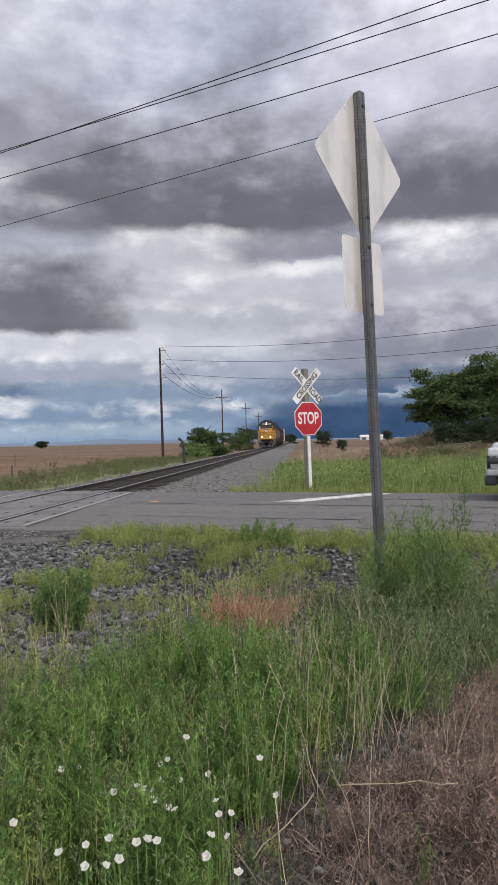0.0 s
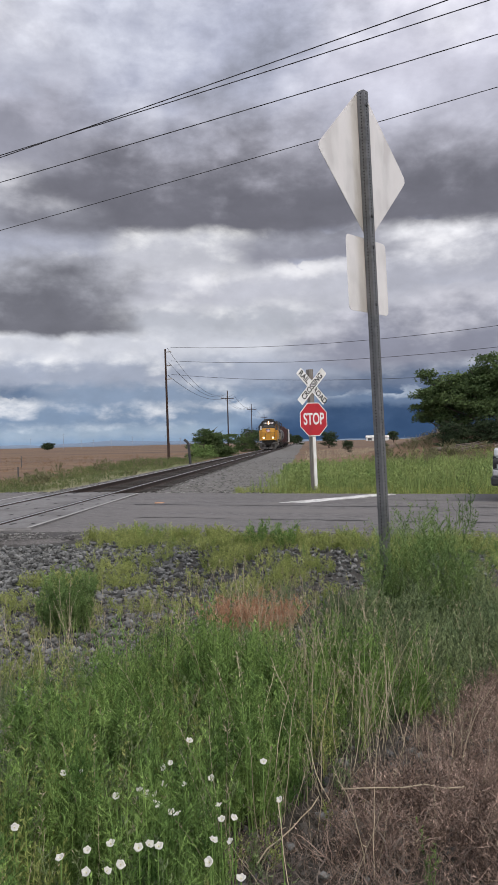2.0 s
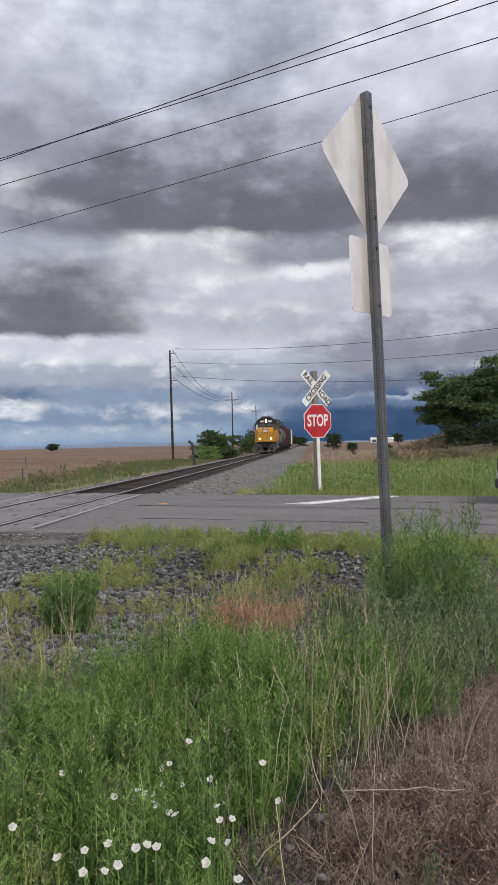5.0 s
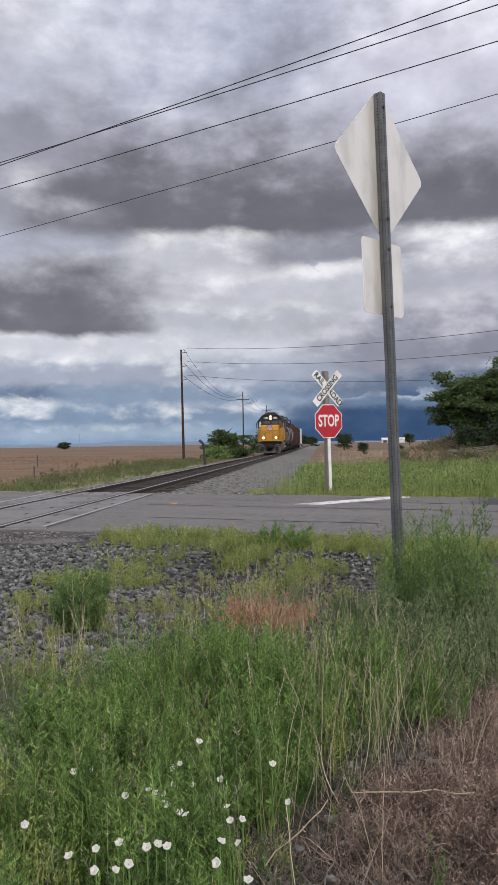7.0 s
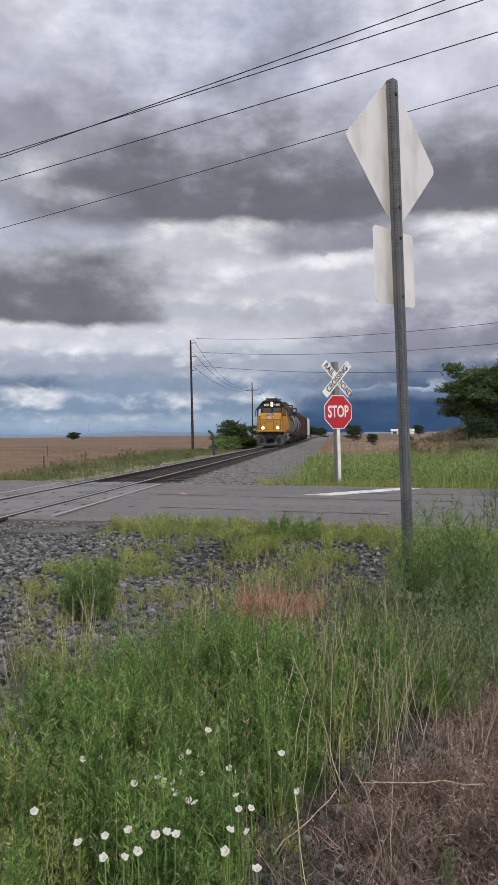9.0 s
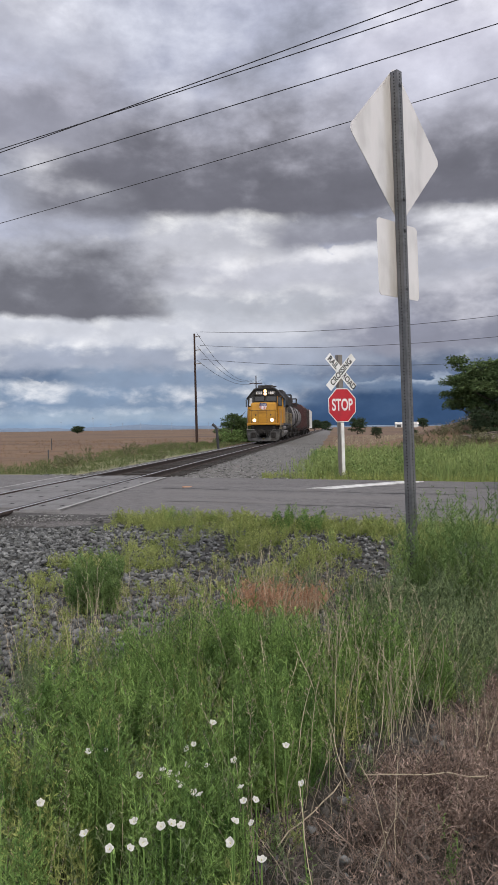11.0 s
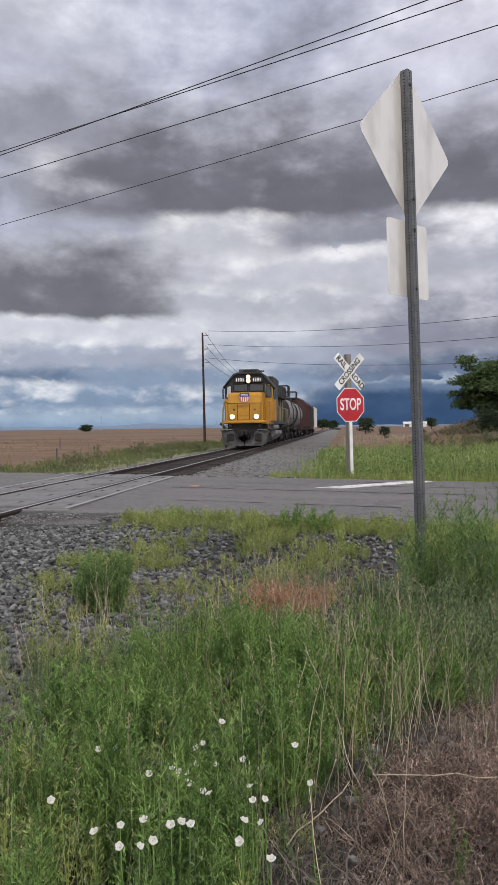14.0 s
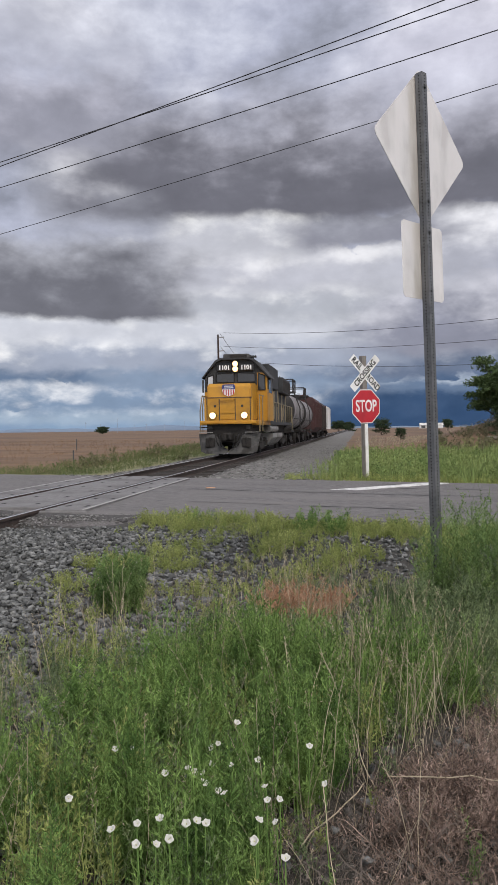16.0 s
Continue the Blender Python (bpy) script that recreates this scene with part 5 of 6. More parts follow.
def stem_curve(rng, h, lean, curl, n=6, base=(0, 0, 0), az=None):
    az = rng.uniform(0, math.tau) if az is None else az
    pts, p = [], Vector(base)
    d = Vector((math.cos(az) * lean, math.sin(az) * lean, 1)).normalized()
    for i in range(n + 1):
        pts.append(p.copy())
        p = p + d * (h / n)
        d = (d + Vector((rng.uniform(-curl, curl), rng.uniform(-curl, curl), rng.uniform(-curl, curl) * 0.4))).normalized()
    return pts


def along(pts, t):
    s = t * (len(pts) - 1)
    i = min(int(s), len(pts) - 2)
    return pts[i].lerp(pts[i + 1], s - i)


def feathery(rng, h=0.45, stems=6, leaves=42, ll=0.045, lw=0.005, lean=0.35, spread=0.05, twigs=3):
    t = Tpl()
    for s in range(stems):
        base = (rng.uniform(-spread, spread), rng.uniform(-spread, spread), 0)
        hh = h * rng.uniform(0.6, 1.05)
        pts = stem_curve(rng, hh, rng.uniform(0, lean), 0.14, 5, base)
        t.ribbon(pts, 0.006, 0.002, rand_dir(rng).cross(Vector((0, 0, 1))).normalized())
        axes = [(pts, 1.0)]
        for k in range(twigs):
            b = along(pts, rng.uniform(0.25, 0.8))
            tw = stem_curve(rng, hh * rng.uniform(0.25, 0.4), rng.uniform(0.5, 1.0), 0.15, 2, b)
            t.ribbon(tw, 0.004, 0.0015, rand_dir(rng).cross(Vector((0, 0, 1))).normalized())
            axes.append((tw, 0.6))
        for k in range(leaves):
            ax, f = axes[rng.randrange(len(axes))]
            u = rng.uniform(0.12, 1.0)
            d = rand_dir(rng, 0.45)
            t.leaf(along(ax, u), d, ll * rng.uniform(0.5, 1.1) * (1.1 - 0.5 * u), lw * rng.uniform(0.7, 1.3), rand_dir(rng).cross(d).normalized())
    return t.done()


def plume(rng, h=0.5, stems=4, lean=0.2, spread=0.06, branches=15, per=8, ll=0.017, lw=0.0046, wide=0.16):
    """Upright stems set all round with short leafy side shoots, narrowing to the tip."""
    t = Tpl()
    for s in range(stems):
        hh = h * rng.uniform(0.55, 1.08)
        pts = stem_curve(rng, hh, rng.uniform(0, lean), 0.09, 5, (rng.uniform(-spread, spread), rng.uniform(-spread, spread), 0))
        t.ribbon(pts, 0.0055, 0.002, rand_dir(rng).cross(Vector((0, 0, 1))).normalized())
        for k in range(branches):
            u = 0.12 + 0.86 * (k + rng.random()) / branches
            a = rng.uniform(0, math.tau)
            d = Vector((math.cos(a), math.sin(a), rng.uniform(0.5, 1.3))).normalized()
            b0, l = along(pts, min(u, 0.99)), hh * wide * (1.02 - u) ** 0.6 * rng.uniform(0.6, 1.2) + 0.014
            side = d.cross(Vector((rng.uniform(-1, 1), rng.uniform(-1, 1), 0.3))).normalized()
            t.ribbon([b0, b0 + d * l], 0.0028, 0.0012, side)
            for m in range(per):
                dd = (d * 0.8 + rand_dir(rng, 0.2) * 0.9).normalized()
                t.leaf(b0 + d * (l * (m + 0.6) / per), dd, ll * rng.uniform(0.6, 1.3), lw * rng.uniform(0.7, 1.4), rand_dir(rng).cross(dd).normalized())
    return t.done()


def tangle(rng, h=0.22, stems=16, lean=1.6, curl=0.5, w=0.0035, twig=2, spread=0.08):
    t = Tpl()
    for s in range(stems):
        base = (rng.uniform(-spread, spread), rng.uniform(-spread, spread), rng.uniform(0, 0.03))
        pts = stem_curve(rng, h * rng.uniform(0.5, 1.3), rng.uniform(0.2, lean), curl, 5, base)
        t.ribbon(pts, w, w * 0.5, rand_dir(rng).normalized())
        for k in range(twig):
            b = along(pts, rng.uniform(0.3, 0.95))
            tw = stem_curve(rng, h * rng.uniform(0.15, 0.35), rng.uniform(0.4, 2.0), 0.5, 2, b)
            t.ribbon(tw, w * 0.7, w * 0.35, rand_dir(rng).normalized())
            e = tw[-1]
            d = rand_dir(rng)
            t.leaf(e, d, 0.014, 0.006, rand_dir(rng).cross(d).normalized())
    return t.done()


def stalk(rng, h=0.5, stems=3, head=8):
    t = Tpl()
    for s in range(stems):
        pts = stem_curve(rng, h * rng.uniform(0.7, 1.2), rng.uniform(0.05, 0.7), 0.14, 8, (rng.uniform(-.03, .03), rng.uniform(-.03, .03), 0))
        t.ribbon(pts, max(0.0042, h * 0.012 - 0.004), 0.002, rand_dir(rng).normalized())
        for k in range(head):
            d = rand_dir(rng, 0.6)
            t.leaf(along(pts, rng.uniform(0.72, 1.0)), d, 0.022, 0.004, rand_dir(rng).cross(d).normalized())
    return t.done()


def tuft(rng, h=0.5, blades=14, w=0.012, lean=0.5, spread=0.10):
    t = Tpl()
    for k in range(blades):
        base = (rng.uniform(-spread, spread), rng.uniform(-spread, spread), 0)
        pts = stem_curve(rng, h * rng.uniform(0.5, 1.1), rng.uniform(0, lean), 0.18, 3, base)
        t.ribbon(pts, w, w * 0.25, rand_dir(rng).cross(Vector((0, 0, 1))).normalized())
    return t.done()


def merged(name, tpls, spots, material, parent=None):
    """One mesh of many plants. spots: rows of x, y, z, scale, turn, stretch upwards."""
    rng = np.random.RandomState(len(spots))
    vs, fs, n = [], [], 0
    for k, (x, y, z, s, a, up) in enumerate(spots):
        t = tpls[k % len(tpls)]
        c, sn = math.cos(a) * s, math.sin(a) * s
        V = np.empty_like(t.V)
        V[:, 0] = t.V[:, 0] * c - t.V[:, 1] * sn + x
        V[:, 1] = t.V[:, 0] * sn + t.V[:, 1] * c + y
        V[:, 2] = t.V[:, 2] * s * up + z
        vs.append(V)
        fs.append(t.F + n)
        n += len(V)
    V, F = np.concatenate(vs), np.concatenate(fs)
    me = bpy.data.meshes.new(name)
    me.vertices.add(len(V))
    me.vertices.foreach_set("co", V.ravel())
    me.loops.add(F.size)
    me.loops.foreach_set("vertex_index", F.ravel())
    me.polygons.add(len(F))
    me.polygons.foreach_set("loop_start", np.arange(0, F.size, 3, dtype=np.int32))
    me.update(calc_edges=True)
    me.materials.append(material)
    ob = new(name, me)
    if parent:
        ob.parent = parent
    return ob


def scatter(seed, count, area, dens, s0, s1, up0=0.85, up1=1.2, sink=0.01):
    """Spots over a rectangle (x0, x1, y0, y1), thinned by dens(x, y) in 0 to 1."""
    rng = random.Random(seed)
    out = []
    x0, x1, y0, y1 = area
    tries = 0
    while len(out) < count and tries < count * 30:
        tries += 1
        x, y = rng.uniform(x0, x1), rng.uniform(y0, y1)
        d = dens(x, y)
        if rng.random() < d:
            out.append((x, y, ground_z(x, y) - sink, rng.uniform(s0, s1) * (0.65 + 0.35 * d), rng.uniform(0, math.tau), rng.uniform(up0, up1)))
    return out


def blot(x, y, cx, cy, rx, ry):
    return math.exp(-((x - cx) / rx) ** 2 - ((y - cy) / ry) ** 2)


def patchy(x, y, s, k=0):
    return 0.5 + 0.9 * noise.noise((x * s, y * s, 11 + k))


def clamp(v):
    return max(0.0, min(1.0, v))


def dry_edge(y):
    return -0.24 + 0.64 * max(0.0, y - 2.75)


def dry_side(x, y):
    """1 in the dry brown corner on the right of the foreground, 0 in the green."""
    edge = dry_edge(y)
    return step(edge - 0.10, edge + 0.26, x + 0.22 * noise.noise((x * 2, y * 2, 21))) * (1 - step(4.5, 5.6, y))


def bare_soil(x, y):
    """1 on the thinly grown soil between the green weeds and the dry brush."""
    return step(-0.50, -0.16, x - 0.30 * (y - 2.6) + 0.15 * noise.noise((x * 3, y * 3, 33))) * step(4.2, 3.3, y)


def in_view(x, y, m=0.5):
    return -0.47 * y - m < x < 0.33 * y + m


def foreground_plants():
    rng = random.Random(9)
    A = [plume(rng, 0.52, 4, 0.2, 0.05) for _ in range(7)] + [feathery(rng, 0.34, 5, 46, 0.034, 0.007, 0.5, 0.06, 3) for _ in range(2)]
    A2 = [plume(rng, 0.42, 4, 0.3, 0.06, 12, 7, 0.022, 0.006, 0.2) for _ in range(5)]
    # tall feathery green weeds on the left and middle
    def d_green(x, y):
        if not in_view(x, y):
            return 0
        gravel = step(-1.25, -1.75, x + 0.4 * noise.noise((x, y, 2))) * step(2.9, 3.5, y)
        back = step(4.75, 4.05, y + 0.4 * noise.noise((x * 1.5, y, 4)))
        clump = step(0.34, 0.70, patchy(x, y, 3.4, 30)) * (1 - 0.97 * blot(x, y, -1.62, 3.5, 0.36, 0.75))
        bare = bare_soil(x, y)
        return clamp((0.15 + 0.95 * patchy(x, y, 1.9)) * (0.03 + 0.97 * clump) * (1 - 0.97 * dry_side(x, y)) * (1 - 0.9 * bare) * back * (1 - gravel))
    ob = merged("feathery_weeds", A, scatter(1, 1150, (-2.9, 1.6, 1.7, 5.0), d_green, 0.45, 1.25), M_feather)
    tagged(ob, "dense feathery green weeds growing on the verge", "weeds", kind="stuff")
    yl = [plume(rng, 0.44, 3, 0.2, 0.05, 11, 6, 0.02, 0.0055, 0.1) for _ in range(4)]
    ob = merged("yellowing_weeds", yl, scatter(14, 230, (-2.2, 0.6, 1.9, 4.9), lambda x, y: clamp(in_view(x, y) * (1 - dry_side(x, y)) * (2.4 * patchy(x, y, 2.4, 15) - 1.1 + 0.6 * blot(x, y, -1.2, 2.7, 0.35, 0.7))), 0.6, 1.1), M_yellowgreen)
    tagged(ob, "yellowing weeds among the green", "weeds", kind="stuff")
    # broader grey-green weeds between, and up to the sign post
    def d_mid(x, y):
        return clamp(in_view(x, y) * (0.25 + 0.75 * patchy(x, y, 1.6, 12)) * step(3.9, 4.5, y) * step(7.4, 6.4, y) * step(-1.5, -1.0, x - 0.15 * (y - 5)) * (1 - dry_side(x, y)))
    sm = [plume(rng, 0.24, 4, 0.5, 0.07, 8, 6, 0.02, 0.0065, 0.22) for _ in range(4)]
    ob = merged("low_green_weeds", sm, scatter(12, 800, (-2.2, 2.6, 3.9, 7.4), d_mid, 0.5, 1.2), M_greygreen)
    tagged(ob, "low green weeds on the stony verge", "weeds", kind="stuff")

    def d_grey(x, y):
        if not in_view(x, y):
            return 0
        v = 0.12 + 0.4 * patchy(x, y, 1.5, 3) + 0.8 * blot(x, y, 1.0, 5.0, 0.8, 0.9)
        return clamp(v * (1 - 0.93 * dry_side(x, y)) * (1 - 0.75 * bare_soil(x, y)) * (1 - step(4.5, 5.2, y) * step(0.35, 0.0, x)) * (1 - step(5.8, 6.8, y)) * (1 - step(-1.0, -1.5, x) * step(4, 5, y)))
    ob = merged("grey_green_weeds", A2, scatter(2, 850, (-2.6, 2.6, 1.8, 6.9), d_grey, 0.5, 1.1), M_greygreen)
    tagged(ob, "grey-green leafy weeds around the sign post", "weeds", kind="stuff")
    # short yellow-green weeds on the gravel towards the road
    Y = [plume(rng, 0.21, 4, 0.5, 0.06, 7, 5, 0.020, 0.009, 0.26) for _ in range(5)]

    def d_yel(x, y):
        q = road_q(x, y)
        if q > Q0 - 0.15 or not in_view(x, y):
            return 0
        near_road = step(5.6, 7.2, y)
        left = step(-3.3, -2.6, x + 0.5 * noise.noise((x, y, 7)))
        return clamp((0.04 + 0.85 * step(0.28, 0.75, patchy(x, y, 1.6, 5)) + 0.5 * step(7.9, 8.8, q)) * (0.30 + 0.70 * near_road) * left * (1 - dry_side(x, y)))
    ob = merged("yellow_green_weeds", Y, scatter(3, 2400, (-3.6, 4.2, 2.6, 10.4), d_yel, 0.4, 1.1), M_yellowgreen)
    tagged(ob, "short yellow-green weeds on the gravel by the road", "weeds", kind="stuff")
    # a fringe of green weeds along the road's near edge
    def d_fr(x, y):
        q = road_q(x, y)
        return clamp((0.3 + patchy(x, y, 1.1, 8)) * step(7.7, 8.5, q) * step(9.3, 9.0, q) * step(-2.9, -2.2, x))
    ob = merged("roadside_weeds", A2, scatter(4, 110, (-3, 4.6, 7, 10.4), d_fr, 0.35, 0.75), M_feather)
    tagged(ob, "green weeds fringing the edge of the asphalt", "weeds", kind="stuff")
    # the dry brown tangle
    T = [tangle(rng, 0.17, 15, 2.2, 0.8, 0.0040, 3, 0.10) for _ in range(7)]
    ob = merged("dry_brown_brush", T, scatter(5, 1300, (-0.7, 2.4, 1.7, 5.5), lambda x, y: clamp(dry_side(x, y) * (0.25 + patchy(x, y, 2.2, 2)) * (0.12 + 0.88 * step(dry_edge(y) + 0.05, dry_edge(y) + 0.38, x)) * in_view(x, y)), 0.6, 1.25), M_drybrown)
    tagged(ob, "tangled dry reddish-brown weeds on bare dirt", "dry brush", kind="stuff")
    low = [tangle(rng, 0.13, 10, 3.0, 0.6, 0.0042, 1, 0.15) for _ in range(4)]
    ob = merged("dry_stem_litter", low, scatter(6, 900, (-2.6, 2.6, 1.7, 7.2), lambda x, y: clamp((0.25 + 0.7 * blot(x, y, 0.05, 2.6, 0.5, 0.8)) * in_view(x, y)), 0.7, 1.4, sink=0.0), M_deadwood)
    tagged(ob, "grey-brown dead stems lying under the weeds", "plant litter", kind="stuff")
    # tan grass stalks standing among the green
    S = [stalk(rng) for _ in range(5)]
    ob = merged("dry_grass_stalks", S, scatter(7, 420, (-2.4, 2.3, 2.0, 6.6), lambda x, y: clamp(in_view(x, y) * (0.10 + 0.8 * blot(x, y, 0.15, 3.7, 0.6, 1.0) + 0.3 * patchy(x, y, 2, 4)) * (1 - 0.7 * dry_side(x, y))), 0.7, 1.25), M_tan)
    tagged(ob, "tall thin dry tan grass stalks", "dry grass", kind="stuff")
    # fallen pale canes
    for k, (x, y, l, a, z) in enumerate(((-0.02, 2.55, 0.55, 62, 0.10), (0.30, 2.95, 0.50, 5, 0.16), (0.12, 2.35, 0.30, -40, 0.05), (0.0, 2.30, 0.35, 25, 0.05), (0.55, 2.75, 0.4, 70, 0.06))):
        t = Tpl()
        bm = B()
        r2 = random.Random(k)
        pts = [Vector((0, 0, 0))]
        for i in range(6):
            pts.append(pts[-1] + Vector((l / 6, r2.uniform(-0.02, 0.02), r2.uniform(-0.012, 0.012))))
        tube(bm, pts, 0.0028, 5)
        b = part("dry_cane", bm, M_tan)
        b.matrix_world = pose(x - 0.2, y, ground_z(x, y) + z, 0, 0, a)
        tagged(b, "pale dry cane fallen across the weeds", "dry stem", "fallen canes")


foreground_plants()


def weed_bush(x, y, h, r, seed, stems, material, label, name="weed_bush", leaves=110, ll=0.05, lean=0.45, lw=0.006, twigs=9):
    rng = random.Random(seed)
    z = ground_z(x, y)
    e = thing(name, pose(x, y, z - 0.01), label, "bush")
    t = Tpl()
    wood = Tpl()
    for s in range(stems):
        a = rng.uniform(0, math.tau)
        rr = r * math.sqrt(rng.random()) * 0.5
        hh = h * rng.uniform(0.55, 1.05) * (1 - 0.35 * rr / r)
        pts = stem_curve(rng, hh, rng.uniform(0.0, lean), 0.09, 8, (rr * math.cos(a), rr * math.sin(a), 0), a)
        wood.ribbon(pts, 0.008, 0.002, rand_dir(rng).cross(Vector((0, 0, 1))).normalized())
        axes = [pts]
        for k in range(twigs):
            b = along(pts, rng.uniform(0.2, 0.9))
            tw = stem_curve(rng, hh * rng.uniform(0.12, 0.3), rng.uniform(0.4, 1.0), 0.12, 3, b)
            wood.ribbon(tw, 0.004, 0.0015, rand_dir(rng).cross(Vector((0, 0, 1))).normalized())
            axes.append(tw)
        for k in range(leaves):
            ax = axes[rng.randrange(len(axes))]
            u = rng.uniform(0.15, 1)
            d = rand_dir(rng, 0.5)
            t.leaf(along(ax, u), d, ll * rng.uniform(0.4, 1.1) * (1.15 - 0.5 * u), lw * rng.uniform(0.7, 1.3), rand_dir(rng).cross(d).normalized())
    merged("foliage", [t.done()], [(0, 0, 0, 1, 0, 1)], material, e)
    merged("branchwork", [wood.done()], [(0, 0, 0, 1, 0, 1)], material, e)
    return e


weed_bush(1.02, 5.85, 1.22, 0.46, 3, 62, M_darkgreen, "tall feathery green weed bush beside the sign post", leaves=300, lean=0.34, twigs=14, ll=0.042)
weed_bush(0.60, 5.82, 1.0, 0.22, 15, 34, M_darkgreen, "green weeds grown up around the sign post", leaves=150, lean=0.2)
weed_bush(1.45, 5.5, 0.78, 0.45, 4, 40, M_greygreen, "grey-green weed bush beside the sign post", leaves=170)
weed_bush(0.66, 5.5, 0.70, 0.34, 5, 40, M_greygreen, "low grey-green weed bush at the post's foot", leaves=150)
weed_bush(-2.03, 5.95, 0.58, 0.40, 6, 100, M_darkgreen, "round dense green weed bush on the gravel", leaves=230, lean=0.28, ll=0.04)
weed_bush(-0.46, 6.0, 0.40, 0.58, 7, 150, M_orange, "low dried orange-brown weed bush", "dry_bush", 110, 0.028, 1.1, 0.005)
weed_bush(-0.62, 9.05, 0.46, 0.28, 8, 22, M_feather, "green weed clump at the road's edge", leaves=90)
weed_bush(-0.30, 8.95, 0.40, 0.22, 9, 18, M_feather, "green weed clump at the road's edge", leaves=90)
weed_bush(-1.12, 3.25, 0.62, 0.5, 10, 46, M_feather, "tall bright green feathery weed clump", leaves=150, lean=0.35)
weed_bush(-0.35, 4.3, 0.50, 0.5, 12, 40, M_feather, "bright green feathery weed clump", leaves=130, lean=0.35)


def bindweed():
    """White bindweed flowers, each on its own stalk."""
    rng = random.Random(12)
    bm = B()
    n = 20
    rings = [(0.0005, -0.009), (0.004, -0.006), (0.009, -0.001), (0.0125, 0.001), (0.0135, -0.001)]
    vs = [[bm.verts.new((r * (1 + 0.09 * (k > 2) * math.cos(5 * i * math.tau / n)) * math.cos(i * math.tau / n), r * (0.92 + 0.09 * (k > 2) * math.cos(5 * i * math.tau / n)) * math.sin(i * math.tau / n), z + 0.0018 * (k > 2) * math.sin(5 * i * math.tau / n + 1) + 0.0015 * (k > 2) * math.cos(2 * i * math.tau / n))) for i in range(n)] for k, (r, z) in enumerate(rings)]
    for k in range(4):
        for i in range(n):
            bm.faces.new((vs[k][i], vs[k][(i + 1) % n], vs[k + 1][(i + 1) % n], vs[k + 1][i]))
    first = None
    spots = [(-0.93, 2.62), (-0.87, 2.63), (-0.69, 2.45), (-0.62, 2.50), (-0.59, 2.47), (-0.56, 2.47), (-0.54, 2.41), (-0.53, 2.39), (-0.46, 2.34), (-0.48, 2.35), (-0.57, 2.67), (-0.55, 2.71), (-0.54, 2.54), (-0.47, 2.54), (-0.38, 2.59), (-0.33, 2.40), (-0.31, 2.31), (-0.27, 2.32), (-0.32, 2.19), (-0.27, 2.18), (-0.32, 2.07), (-0.51, 2.92), (-0.20, 2.73), (-0.13, 2.44), (-0.96, 2.24), (-0.63, 2.16), (-0.69, 2.12), (-0.54, 2.14), (-0.51, 2.16), (-0.48, 2.15), (-0.57, 2.05), (-0.60, 2.02), (-0.66, 2.01), (-0.22, 2.00), (-0.76, 2.08)]
    for k, (x, y) in enumerate(spots):
        h = 0.385
        z0 = ground_z(x, y)
        m = pose(x, y, -h, 0, 0, 0)
        if first is None:
            e = thing("bindweed_flower", m, "open white bindweed flower on a thin green stalk", "flower", "bindweed flowers")
            p = part("petals", bm, M_petal, e, smooth=True)
            p.matrix_local = pose(0, 0, h, 38, 8, 0)
            b2 = B()
            rod(b2, (0, 0, -0.007), (0, 0, -0.001), 0.0015, 0.001, 6)
            c = part("core", b2, M_petalcore, p, "pale yellow core")
            b3 = B()
            bent(b3, [(0.01, 0.02, 0), (0.0, 0.01, h * 0.5), (0, 0.006, h - 0.012)], 0.0022, 5)
            part("stalk", b3, M_feather, e, "thin green stalk")
            first, first_h = e, h
        else:
            m = m @ pose(0, 0, 0, 0, 0, rng.uniform(-60, 60))
            c = copy_thing(first, m)
            s = rng.uniform(0.8, 1.1)
            fl = next(o for o in c.children if o.name.startswith("petals"))
            fl.matrix_local = pose(0, 0, first_h, rng.uniform(10, 52), rng.uniform(-30, 30), 0) @ Matrix.Scale(rng.uniform(0.8, 1.1), 4)


bindweed()


